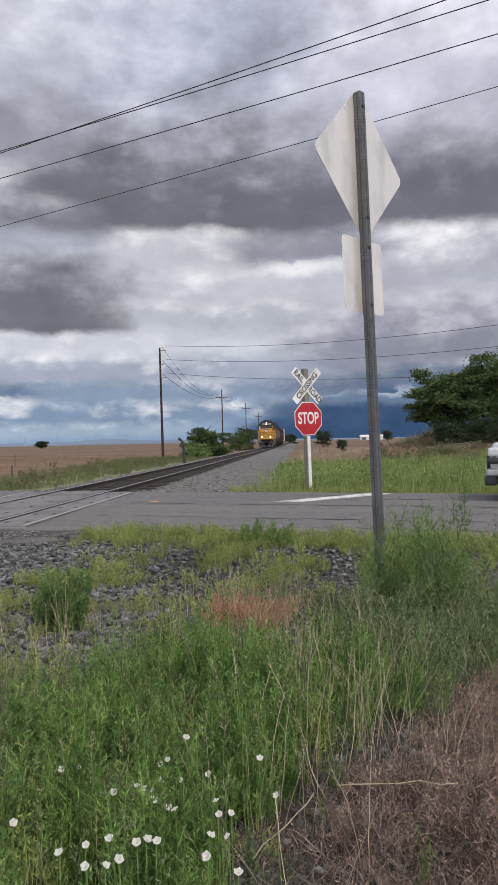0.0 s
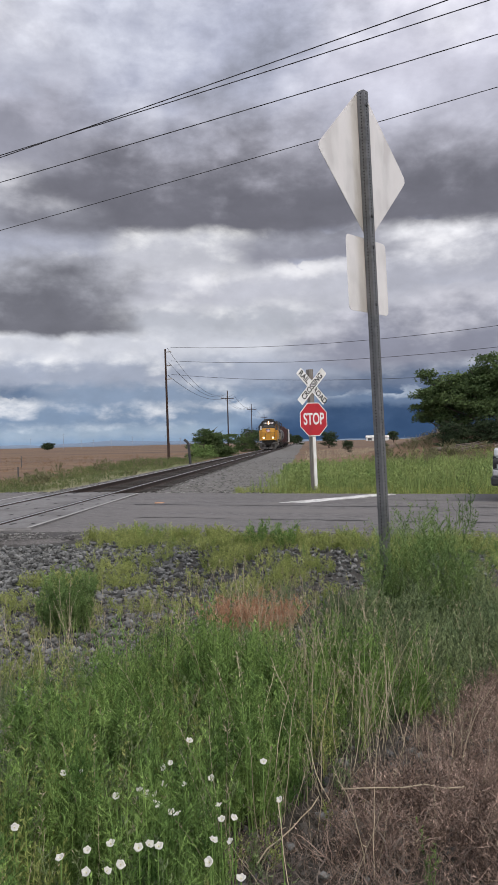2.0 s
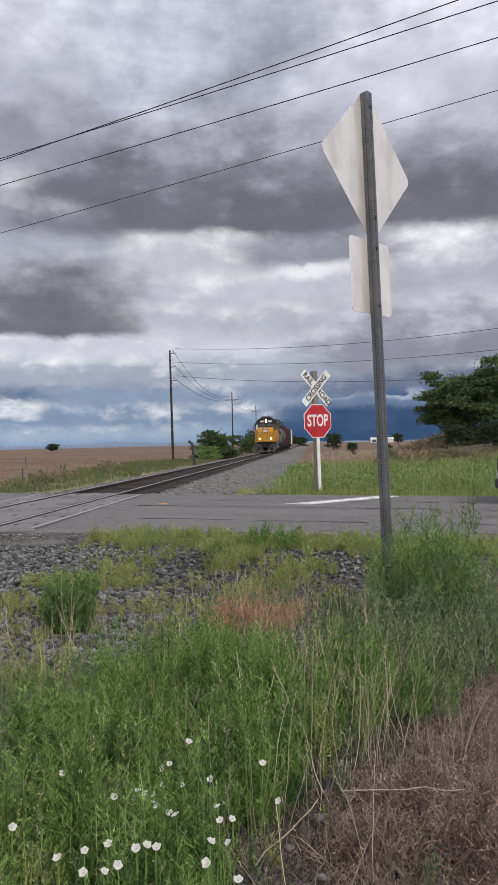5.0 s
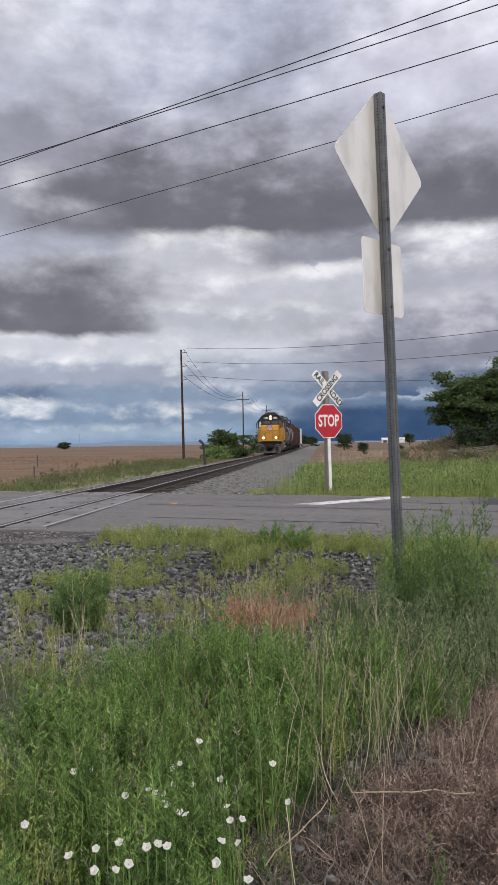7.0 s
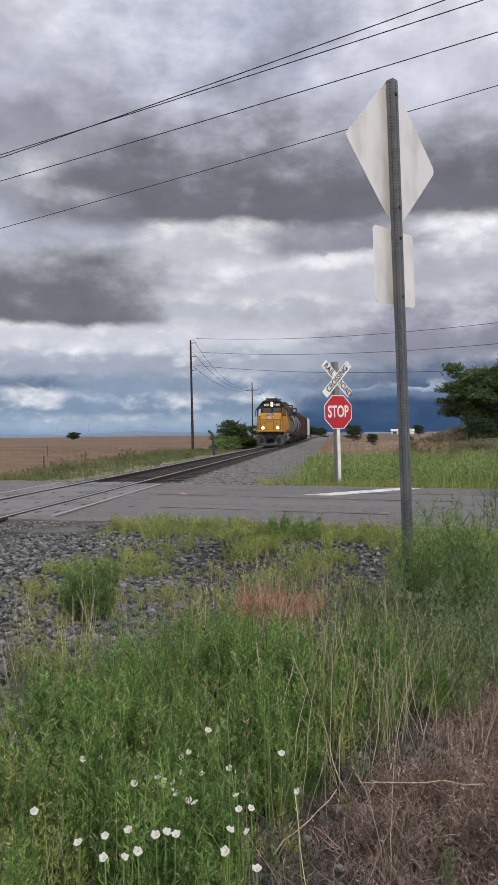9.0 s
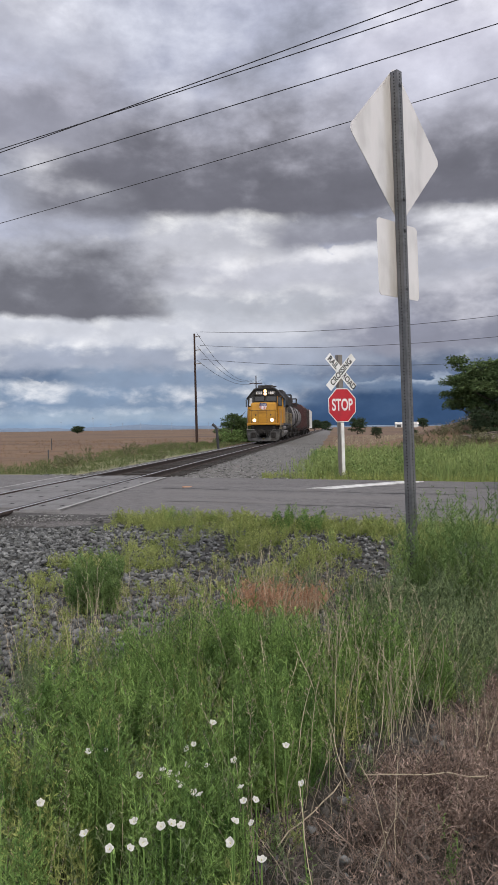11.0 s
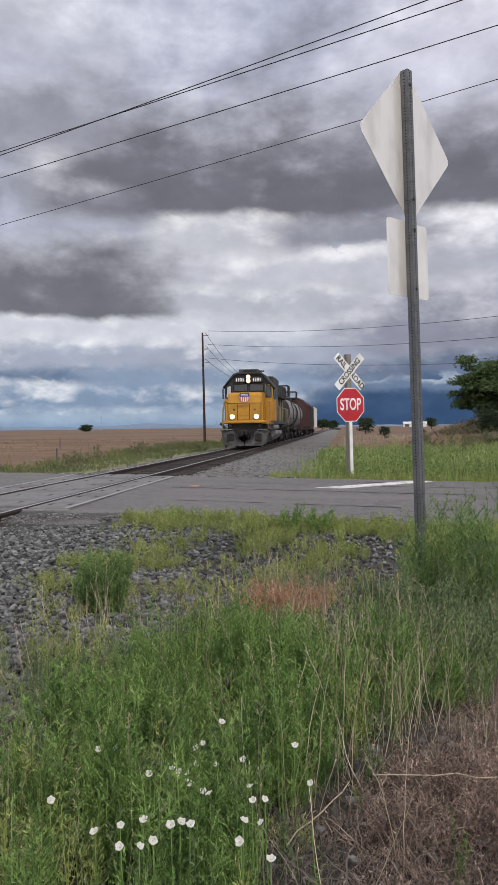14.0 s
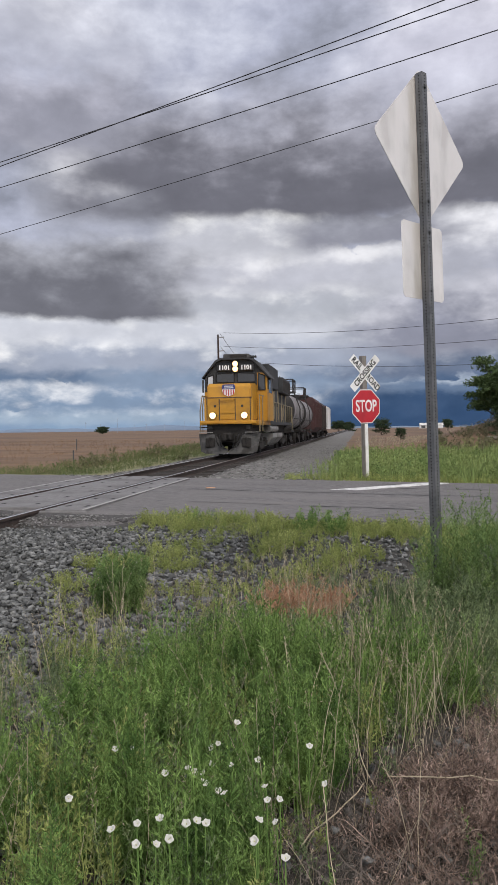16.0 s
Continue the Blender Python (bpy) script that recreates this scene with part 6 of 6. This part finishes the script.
def verge_plants():
    rng = random.Random(19)
    G = [tuft(rng, 0.5, 11, 0.018, 0.45, 0.16) for _ in range(4)] + [feathery(rng, 0.5, 4, 22, 0.10, 0.026, 0.4, 0.12, 1) for _ in range(3)]
    def d_right(x, y):
        q = road_q(x, y)
        if q < Q1 + 0.45 or (abs(x - 0.2) < 0.45 and y < 20.6):
            return 0
        inner = step(-1.5, 0.0, x + 0.6 * noise.noise((x, y, 3)))
        return clamp(inner * (0.35 + patchy(x, y, 0.5)) * (0.55 + 0.45 * step(Q1 + 0.5, Q1 + 2.5, q)) * (1 - 0.7 * step(30, 40, y)))
    sp = scatter(31, 3700, (-1.6, 13, 15.0, 42), d_right, 0.8, 1.7)
    ob = merged("verge_grass", G, sp, M_vergegrass)
    tagged(ob, "tall green weeds and grass beyond the road", "grass", kind="stuff")
    sp = scatter(32, 650, (-1.9, 12, 15.2, 20), lambda x, y: clamp(step(Q1 + 0.25, Q1 + 0.5, road_q(x, y)) * (1 - step(Q1 + 0.9, Q1 + 1.6, road_q(x, y)))), 0.25, 0.5)
    ob = merged("roadside_grass", G, sp, M_yellowgreen)
    tagged(ob, "short yellowish grass along the far road edge", "grass", kind="stuff")
    # left of the track
    def d_left(x, y):
        if road_q(x, y) < Q1 + 0.5:
            return 0
        return clamp((0.0 + patchy(x, y, 0.5, 6)) * step(TX - 2.9, TX - 4.6, x) * step(-15.5, -11.5, x + 0.12 * (y - 30)))
    sp = scatter(33, 3400, (-17, TX - 2.8, 18, 75), d_left, 0.3, 0.95)
    ob = merged("trackside_weeds", G, sp, M_dullgreen)
    tagged(ob, "pale grey-green weeds along the left of the track", "weeds", kind="stuff")
    D = [tuft(rng, 0.55, 9, 0.02, 0.6, 0.2) for _ in range(4)]
    sp = scatter(34, 3600, (-60, -9.5, 20, 120), lambda x, y: clamp(0.2 + 0.8 * patchy(x, y, 0.12, 4)) * (x < -11 - 0.02 * y), 0.2, 0.6)
    ob = merged("field_stubble", D, sp, M_straw)
    tagged(ob, "dry tan grass in the open field", "dry grass", kind="stuff")
    sp = scatter(35, 1800, (0, 40, 34, 110), lambda x, y: clamp(0.3 + patchy(x, y, 0.15, 9)), 0.5, 1.0)
    ob = merged("bank_grass", D, sp, M_tan)
    tagged(ob, "dry grass on the low bank", "dry grass", kind="stuff")
    W = [stalk(rng, 1.5, 4, 40) for _ in range(3)]
    for k in range(9):
        x, y = -12.0 - 0.26 * k + 0.3 * math.sin(k * 5), 52 + 1.6 * math.sin(k * 2.1)
        w = merged("dead_weed", [W[k % 3]], [(0, 0, 0, 1, k, 0.8 + 0.25 * math.sin(k * 3.7))], M_drybrown)
        w.matrix_world = pose(x, y, ground_z(x, y) - 0.02)
        tagged(w, "tall dead brown weed stalks by the field", "dead weed", "dead weeds")


verge_plants()


# ---- trees ----
def limb(bm, a, b, r0, r1, rng, n=4):
    pts = [Vector(a)]
    for i in range(1, n + 1):
        p = Vector(a).lerp(Vector(b), i / n)
        if i < n:
            p += Vector((rng.uniform(-1, 1), rng.uniform(-1, 1), rng.uniform(-0.4, 0.6))) * (Vector(b) - Vector(a)).length * 0.06
        pts.append(p)
    for i in range(n):
        rod(bm, pts[i], pts[i + 1], r0 + (r1 - r0) * i / n, r0 + (r1 - r0) * (i + 1) / n, 7)
    return pts


def tree(name, x, y, h, spread, seed, leaf, label, leaves=9000, size=0.16, low=0.12, limbs=13, category="tree", skew=0.0, flat=1.0, round_top=0.0):
    rng = random.Random(seed)
    e = thing(name, pose(x, y, ground_z(x, y) - 0.05), label, category)
    bm = B()
    trunk = limb(bm, (0, 0, 0), (skew * 0.3, 0, h * 0.72), 0.05 * h ** 0.8, 0.02 * h ** 0.5, rng, 6)
    clumps = []
    for k in range(limbs):
        u = low + (0.98 - low) * (k + rng.random()) / limbs
        b = along(trunk, min(u, 0.99))
        a = k * 2.4 + rng.uniform(-0.5, 0.5)
        reach = spread * (1.0 - 0.62 * max(0, u - 0.25)) * rng.uniform(0.65, 1.1)
        tip = b + Vector((math.cos(a) * reach + skew * u, math.sin(a) * reach, rng.uniform(0.02, 0.30) * h * (1.1 - 0.2 * u)))
        tip.z = min(tip.z, h * rng.uniform(0.88, 1.0))
        pts = limb(bm, b, tip, 0.018 * h ** 0.8, 0.012, rng, 4)
        for j in range(8):
            c = along(pts, rng.uniform(0.2, 1.0)) + Vector((rng.gauss(0, 0.10), rng.gauss(0, 0.10), rng.gauss(0.05, 0.07))) * spread
            clumps.append((c, rng.uniform(0.18, 0.40) * spread))
    for k in range(int(round_top * 60)):
        # fill the crown's rounded body unevenly
        if round_top >= 2 and k == 0:
            clumps.clear()
        d = rand_dir(rng)
        q = rng.uniform(0.35, 0.95) * (1 + 0.25 * noise.noise((d.x * 2 + seed, d.y * 2, d.z * 2)))
        clumps.append((Vector((d.x * spread * q, d.y * spread * q, h * (0.22 if round_top >= 2 else 0.47) + d.z * h * (0.76 if round_top >= 2 else 0.47) * q)), rng.uniform(0.14, 0.30) * spread))
    part("trunk", bm, M_bark, e, "dark rough trunk and limbs")
    t = Tpl()
    for k in range(leaves):
        c, r = clumps[rng.randrange(len(clumps))]
        d = rand_dir(rng)
        d.z *= 0.7
        p = c + d * r * rng.random() ** 0.4 * flat
        if p.z < 0.02 * h:
            p.z = 0.02 * h + rng.random() * 0.1
        q = rand_dir(rng, -0.1)
        t.leaf(p, q, size * rng.uniform(0.6, 1.3), size * 0.55, rand_dir(rng).cross(q).normalized())
    f = merged("crown", [t.done()], [(0, 0, 0, 1, 0, 1)], leaf, e)
    tagged(f, "crown of many small leaves")
    return e


tree("locust_tree", 10.6, 46.0, 5.0, 2.6, 41, M_treeleaf, "broad dark green tree on the low bank", 26000, 0.20, 0.04, 20, round_top=1.2)
tree("locust_tree", 13.6, 45.0, 5.7, 3.0, 42, M_treeleaf, "tall dark green tree on the low bank", 28000, 0.20, 0.04, 20, round_top=1.2)
tree("locust_tree", 8.9, 47.5, 4.4, 1.9, 43, M_treeleaf, "smaller dark tree with a branch reaching out", 14000, 0.18, 0.10, 15, skew=-0.7)
tree("locust_tree", 17.2, 47.0, 6.2, 3.3, 44, M_treeleaf, "tall dark green tree on the low bank", 20000, 0.22, 0.04, 18, round_top=1.2)
for k, (x, y, h, s) in enumerate(((9.0, 44.2, 1.9, 1.3), (11.2, 43.6, 2.1, 1.5), (13.4, 43.0, 2.2, 1.6), (15.6, 43.2, 2.3, 1.6))):
    tree("undergrowth_bush", x, y, h, s, 60 + k, M_treeleaf2, "dark shrub under the trees", 4200, 0.15, 0.05, 10, "bush", round_top=2.0)
tree("trackside_bush", -10.6, 83.0, 4.2, 2.7, 45, M_treeleaf, "rounded green bush beside the track", 18000, 0.24, 0.03, 20, "bush", round_top=2.0)
tree("trackside_bush", -10.9, 77.5, 2.2, 1.5, 46, M_darkgreen, "low green bush beside the track", 5000, 0.18, 0.04, 11, "bush", round_top=2.0)
tree("trackside_bush", -10.5, 128.0, 4.6, 2.6, 47, M_treeleaf, "green bush beside the track", 6000, 0.26, 0.04, 12, "bush", round_top=2.0)
tree("juniper", 5.2, 90.5, 1.75, 0.75, 48, M_treeleaf2, "small dark juniper in the dry field", 2600, 0.12, 0.04, 12, "tree", round_top=1.5)
tree("juniper", 4.9, 150.0, 3.9, 1.9, 49, M_treeleaf2, "dark round juniper behind the signs", 4000, 0.26, 0.03, 12, "tree", round_top=1.5)
tree("far_tree", -6.8, 262, 4.6, 2.6, 50, M_treeleaf2, "dark distant tree beside the track", 4000, 0.5, 0.03, 12, "tree", round_top=1.5)
tree("far_tree", -3.6, 300, 4.2, 2.6, 51, M_treeleaf2, "dark distant tree beside the track", 3500, 0.5, 0.03, 12, "tree", round_top=1.5)
tree("far_tree", -18.5, 255, 7.0, 4.5, 52, M_treeleaf2, "dark distant tree beyond the poles", 3500, 0.5, 0.03, 12, "tree", round_top=1.5)
tree("far_tree", 37, 310, 5.5, 2.6, 53, M_treeleaf2, "dark tree beside the white farm building", 2500, 0.5, 0.2, 10, "tree", round_top=1.0)
tree("far_tree", -140, 388, 4.4, 3.2, 54, M_treeleaf2, "lone dark tree on the field's horizon", 5000, 0.6, 0.0, 14, "tree", round_top=1.2)
tree("juniper", 9.3, 88, 1.0, 0.8, 56, M_treeleaf2, "small dark shrub in the dry field", 1200, 0.12, 0.04, 8, "tree", round_top=1.0)


def bank_shrubs():
    """Pale sage and dry brush on the low bank beside the trees."""
    rng = random.Random(77)
    sage = leafmat("pale_sage", (0.130, 0.130, 0.070), (0.230, 0.215, 0.125), scale=0.8)
    tpl = [feathery(rng, 0.7, 9, 60, 0.12, 0.03, 0.9, 0.25, 3) for _ in range(4)]
    for k in range(46):
        x, y = rng.uniform(3.5, 9.8), rng.uniform(35, 47)
        if k > 34:
            x, y = rng.uniform(-9, -20), rng.uniform(26, 60)
        b = merged("sage_bush", [tpl[k % 4]], [(0, 0, 0, rng.uniform(0.7, 1.5), k, 0.9)], sage)
        b.matrix_world = pose(x, y, ground_z(x, y) - 0.03)
        tagged(b, "pale olive sage bush in the dry grass", "bush", "sage bushes")


bank_shrubs()


def brush_pile():
    """Grey dead branches heaped under the trees."""
    rng = random.Random(70)
    for k in range(16):
        x = rng.uniform(8.4, 15.5)
        y = 41.6 + rng.uniform(-0.5, 0.7)
        bm = B()
        l = rng.uniform(1.4, 2.8)
        limb(bm, (-l / 2, 0, 0), (l / 2, 0, rng.uniform(0.1, 0.6)), 0.07, 0.02, rng, 5)
        b = part("dead_branch", bm, M_deadwood)
        b.matrix_world = pose(x, y, ground_z(x, y) + rng.uniform(0.05, 0.3), 0, 0, rng.uniform(-25, 25))
        tagged(b, "grey dead branch lying under the trees", "branch", "dead branches")


brush_pile()

# ---- stones and distance ----
def stone_tpl(rng):
    """A crushed stone with flat broken faces."""
    bm = B()
    sx, sy, sz = rng.uniform(0.8, 1.3), rng.uniform(0.65, 1.0), rng.uniform(0.55, 0.9)
    for k in range(11):
        d = Vector((rng.gauss(0, 1), rng.gauss(0, 1), rng.gauss(0, 1))).normalized() * rng.uniform(0.85, 1.15)
        bm.verts.new((d.x * sx, d.y * sy, d.z * sz))
    bmesh.ops.convex_hull(bm, input=list(bm.verts))
    for v in [v for v in bm.verts if not v.link_faces]:
        bm.verts.remove(v)
    bmesh.ops.triangulate(bm, faces=bm.faces)
    t = Tpl()
    bm.verts.index_update()
    t.v = [tuple(v.co) for v in bm.verts]
    t.f = [tuple(v.index for v in f.verts) for f in bm.faces]
    bm.free()
    return t.done()


def stones():
    rng = random.Random(80)
    T = [stone_tpl(rng) for _ in range(20)]
    bed = thing("ballast", pose(0, 0, 0), "loose grey crushed-stone ballast beside the track", "ballast", kind="structure")

    def d_near(x, y):
        q = road_q(x, y)
        if q > Q0 - 0.05 or not in_view(x, y, 0.6):
            return 0
        full = step(-1.30, -1.75, x + 0.5 * noise.noise((x * 0.8, y * 0.8, 2)))
        return clamp(full + 0.10 + 0.6 * step(4.9, 5.6, y) * patchy(x, y, 1.3, 40))
    spots = scatter(81, 17000, (-6.4, 2.6, 2.2, 9.6), d_near, 0.016, 0.046, 0.8, 1.1, sink=0.0)
    spots = [(x, y, z + 0.035 * rng.random() ** 2, s, a, up) for x, y, z, s, a, up in spots]
    close = [s for s in spots if -2.75 < s[0] < -1.7 and 6.4 < s[1] < 8.2][:290]
    chosen = set(close)
    rest = [s for s in spots if s not in chosen]
    tagged(merged("loose_stones", T, rest, M_stone_i, bed), kind="stuff")
    metas = []
    for t in T:
        me = bpy.data.meshes.new("stone")
        me.from_pydata([tuple(v) for v in t.V.tolist()], [], [tuple(f) for f in t.F.tolist()])
        me.materials.append(M_stone)
        metas.append(me)
    for k, (x, y, z, s, a, up) in enumerate(close):
        o = new("stone", metas[k % len(metas)])
        o.parent = bed
        o.matrix_local = pose(x, y, z, 0, 0, math.degrees(a)) @ Matrix.Diagonal((s, s, s * up, 1))

    def d_far(x, y):
        if road_q(x, y) < Q1 + 0.15 or abs(x - TX) < 0.0:
            return 0
        inside = step(TX - 3.4, TX - 2.7, x) * step(-0.4, -1.4, x + 0.5 * noise.noise((x, y, 3)))
        return clamp(inside * (22 / y) ** 1.3)
    far = scatter(82, 7500, (TX - 3.4, -0.3, 17.5, 70), d_far, 0.03, 0.055, 0.8, 1.1, sink=-0.004)
    far = [s if abs(s[0] - TX) > 1.3 else (s[0], s[1], -0.20, s[3], s[4], s[5]) for s in far]
    tagged(merged("far_stones", T, far, M_stone_far, bed), kind="stuff")
    left = scatter(83, 1500, (-9.5, TX + 1.3, 5, 10.6), lambda x, y: 1.0 if road_q(x, y) < Q0 - 0.1 else 0, 0.02, 0.04, sink=-0.004)
    tagged(merged("track_stones", T, left, M_stone_i, bed), kind="stuff")
    # broken asphalt and pale pea gravel where the shoulder crumbles away
    def d_edge(x, y):
        q = road_q(x, y) + 0.75 * step(-3.0, -5.0, x)
        return step(Q0 - 0.75, Q0 - 0.4, q) * step(Q0 + 0.1, Q0 - 0.05, q)
    pea = scatter(86, 2600, (-6.0, 3.4, 7.6, 11.2), lambda x, y: clamp(d_edge(x, y) * (1.0 if x < -1.2 else 0.25)), 0.008, 0.02, 0.8, 1.1, sink=-0.05)
    tagged(merged("pea_gravel", T, pea, M_stone_far, bed), kind="stuff")
    rng2 = random.Random(87)
    for k in range(26):
        u = -6.2 + 5.6 * rng2.random() ** 1.3
        q = Q0 - 0.75 * step(-4.8, -6.8, u) - rng2.uniform(0.0, 0.35)
        bm = B()
        t = T[k % len(T)]
        vv = [bm.verts.new(tuple(v)) for v in t.V.tolist()]
        for f in t.F.tolist():
            bm.faces.new([vv[i] for i in f])
        c = part("asphalt_chunk", bm, M_crumb)
        px, py = u * RD.x + q * RN.x, u * RD.y + q * RN.y
        r = rng2.uniform(0.03, 0.085)
        c.matrix_world = pose(px, py, -0.10 + 0.3 * r, rng2.uniform(-20, 20), rng2.uniform(-20, 20), rng2.uniform(0, 360)) @ Matrix.Diagonal((r * 1.4, r, r * 0.6, 1))
        tagged(c, "dark chunk broken from the asphalt edge", "rubble", "broken asphalt")
    # dark clods in the dry corner
    clods = scatter(84, 760, (-0.5, 1.6, 2.1, 4.6), lambda x, y: clamp(0.06 + math.exp(-((x - dry_edge(y) - 0.14) / 0.13) ** 2)), 0.010, 0.048, 0.7, 1.1)
    ob = merged("dirt_clods", T, clods, M_clod)
    tagged(ob, "dark clods and stones in the bare dirt", "stones", kind="stuff")


stones()

# the blue of the hazy air is put into the hills' base colour
M_hills = mat("far_hills_haze_blue", (0.16, 0.22, 0.31), (0.20, 0.26, 0.35), 0.002, 1.0)
M_barn = mat("white_barn_wall", (0.62, 0.62, 0.60), (0.72, 0.72, 0.70), 0.5, 0.8)
M_mast = mat("pale_far_mast", (0.22, 0.25, 0.30), (0.28, 0.31, 0.36), 0.5, 0.9)


def distance():
    vs, fs = [], []
    for i in range(121):
        x = -2600 + i * 35
        h = 15 + 16 * noise.noise((i * 0.07, 0, 0)) + 12 * noise.noise((i * 0.23, 4, 0))
        h *= 1 - 0.75 * step(-500, 300, x)
        vs += [(x, 3200, -5), (x, 3200, max(4, h)), (x, 3390, -5)]
        if i:
            k = 3 * i
            fs += [(k - 3, k, k + 1, k - 2), (k - 2, k + 1, k + 2, k - 1)]
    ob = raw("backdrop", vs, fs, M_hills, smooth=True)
    tagged(ob, "hills on the horizon with blue haze put into their colour", "hills", kind="structure")
    b = thing("farm_building", pose(29.5, 302, 0.6), "long low white farm building on the rise", "building")
    bm = B()
    prism(bm, [(-1.5, 0), (1.5, 0), (1.5, 1.3), (0, 2.0), (-1.5, 1.3)], -4.5, 4.5, "x")
    part("wall", bm, M_barn, b, "white wall")
    bm = B()
    prism(bm, [(-1.7, 1.28), (0, 2.06), (1.7, 1.28), (1.7, 1.38), (0, 2.18), (-1.7, 1.38)], -4.7, 4.7, "x")
    part("roof", bm, M_boxwhite, b, "white roof")
    bm = B()
    box(bm, (-3.2, -1.51, 0.6), (1.6, 0.05, 1.0))
    part("door", bm, M_galv_dark, b, "dark doorway")
    rng = random.Random(90)
    for k in range(13):
        y = rng.uniform(560, 800)
        x = -y * (0.10 + 0.30 * (k + rng.random() * 0.5) / 13)
        h = rng.uniform(7, 13)
        p = thing("far_mast", pose(x, y, -0.6), "thin pale mast far across the field", "mast", "far masts")
        bm = B()
        rod(bm, (0, 0, 0), (0, 0, h), 0.16, 0.12, 5)
        box(bm, (0, 0, h * 0.9), (2.2, 0.15, 0.15))
        part("shaft", bm, M_mast, p)


distance()


def road_scrap():
    """A scrap of orange litter on the asphalt."""
    bm = B()
    box(bm, (0, 0, 0.02), (0.17, 0.09, 0.03), 0.012)
    box(bm, (0.10, 0.03, 0.015), (0.08, 0.06, 0.02), 0.008, Matrix.Rotation(0.4, 4, "Z"))
    ob = part("litter", bm, M_orange)
    ob.matrix_world = pose(-3.08, 14.97, -0.035, 0, 0, 20)
    tagged(ob, "small orange scrap lying on the asphalt", "litter")


road_scrap()


def train_y(t):
    """Where the train's front is, braking gently towards the crossing."""
    u = 16.0 - t
    return 31.7 + 5.21 * u + 0.038 * u * u


def motions():
    ts = [0.5 * k for k in range(33)]
    walk(loco, [(t, pose(TX, train_y(t), 0)) for t in ts])
    for c, o in CARS:
        walk(c, [(t, pose(TX, train_y(t) + o, 0)) for t in ts])
    # the wheels roll with the distance gone
    for w, y, r in AXLES:
        rows, t = [], 0.0
        while t < 16.0 + 1e-6:
            a = (train_y(0) - train_y(t)) / r
            rows.append((t, pose(0, y, r) @ Matrix.Rotation(a, 4, "X")))
            t += 0.1
        walk(w, rows)


motions()
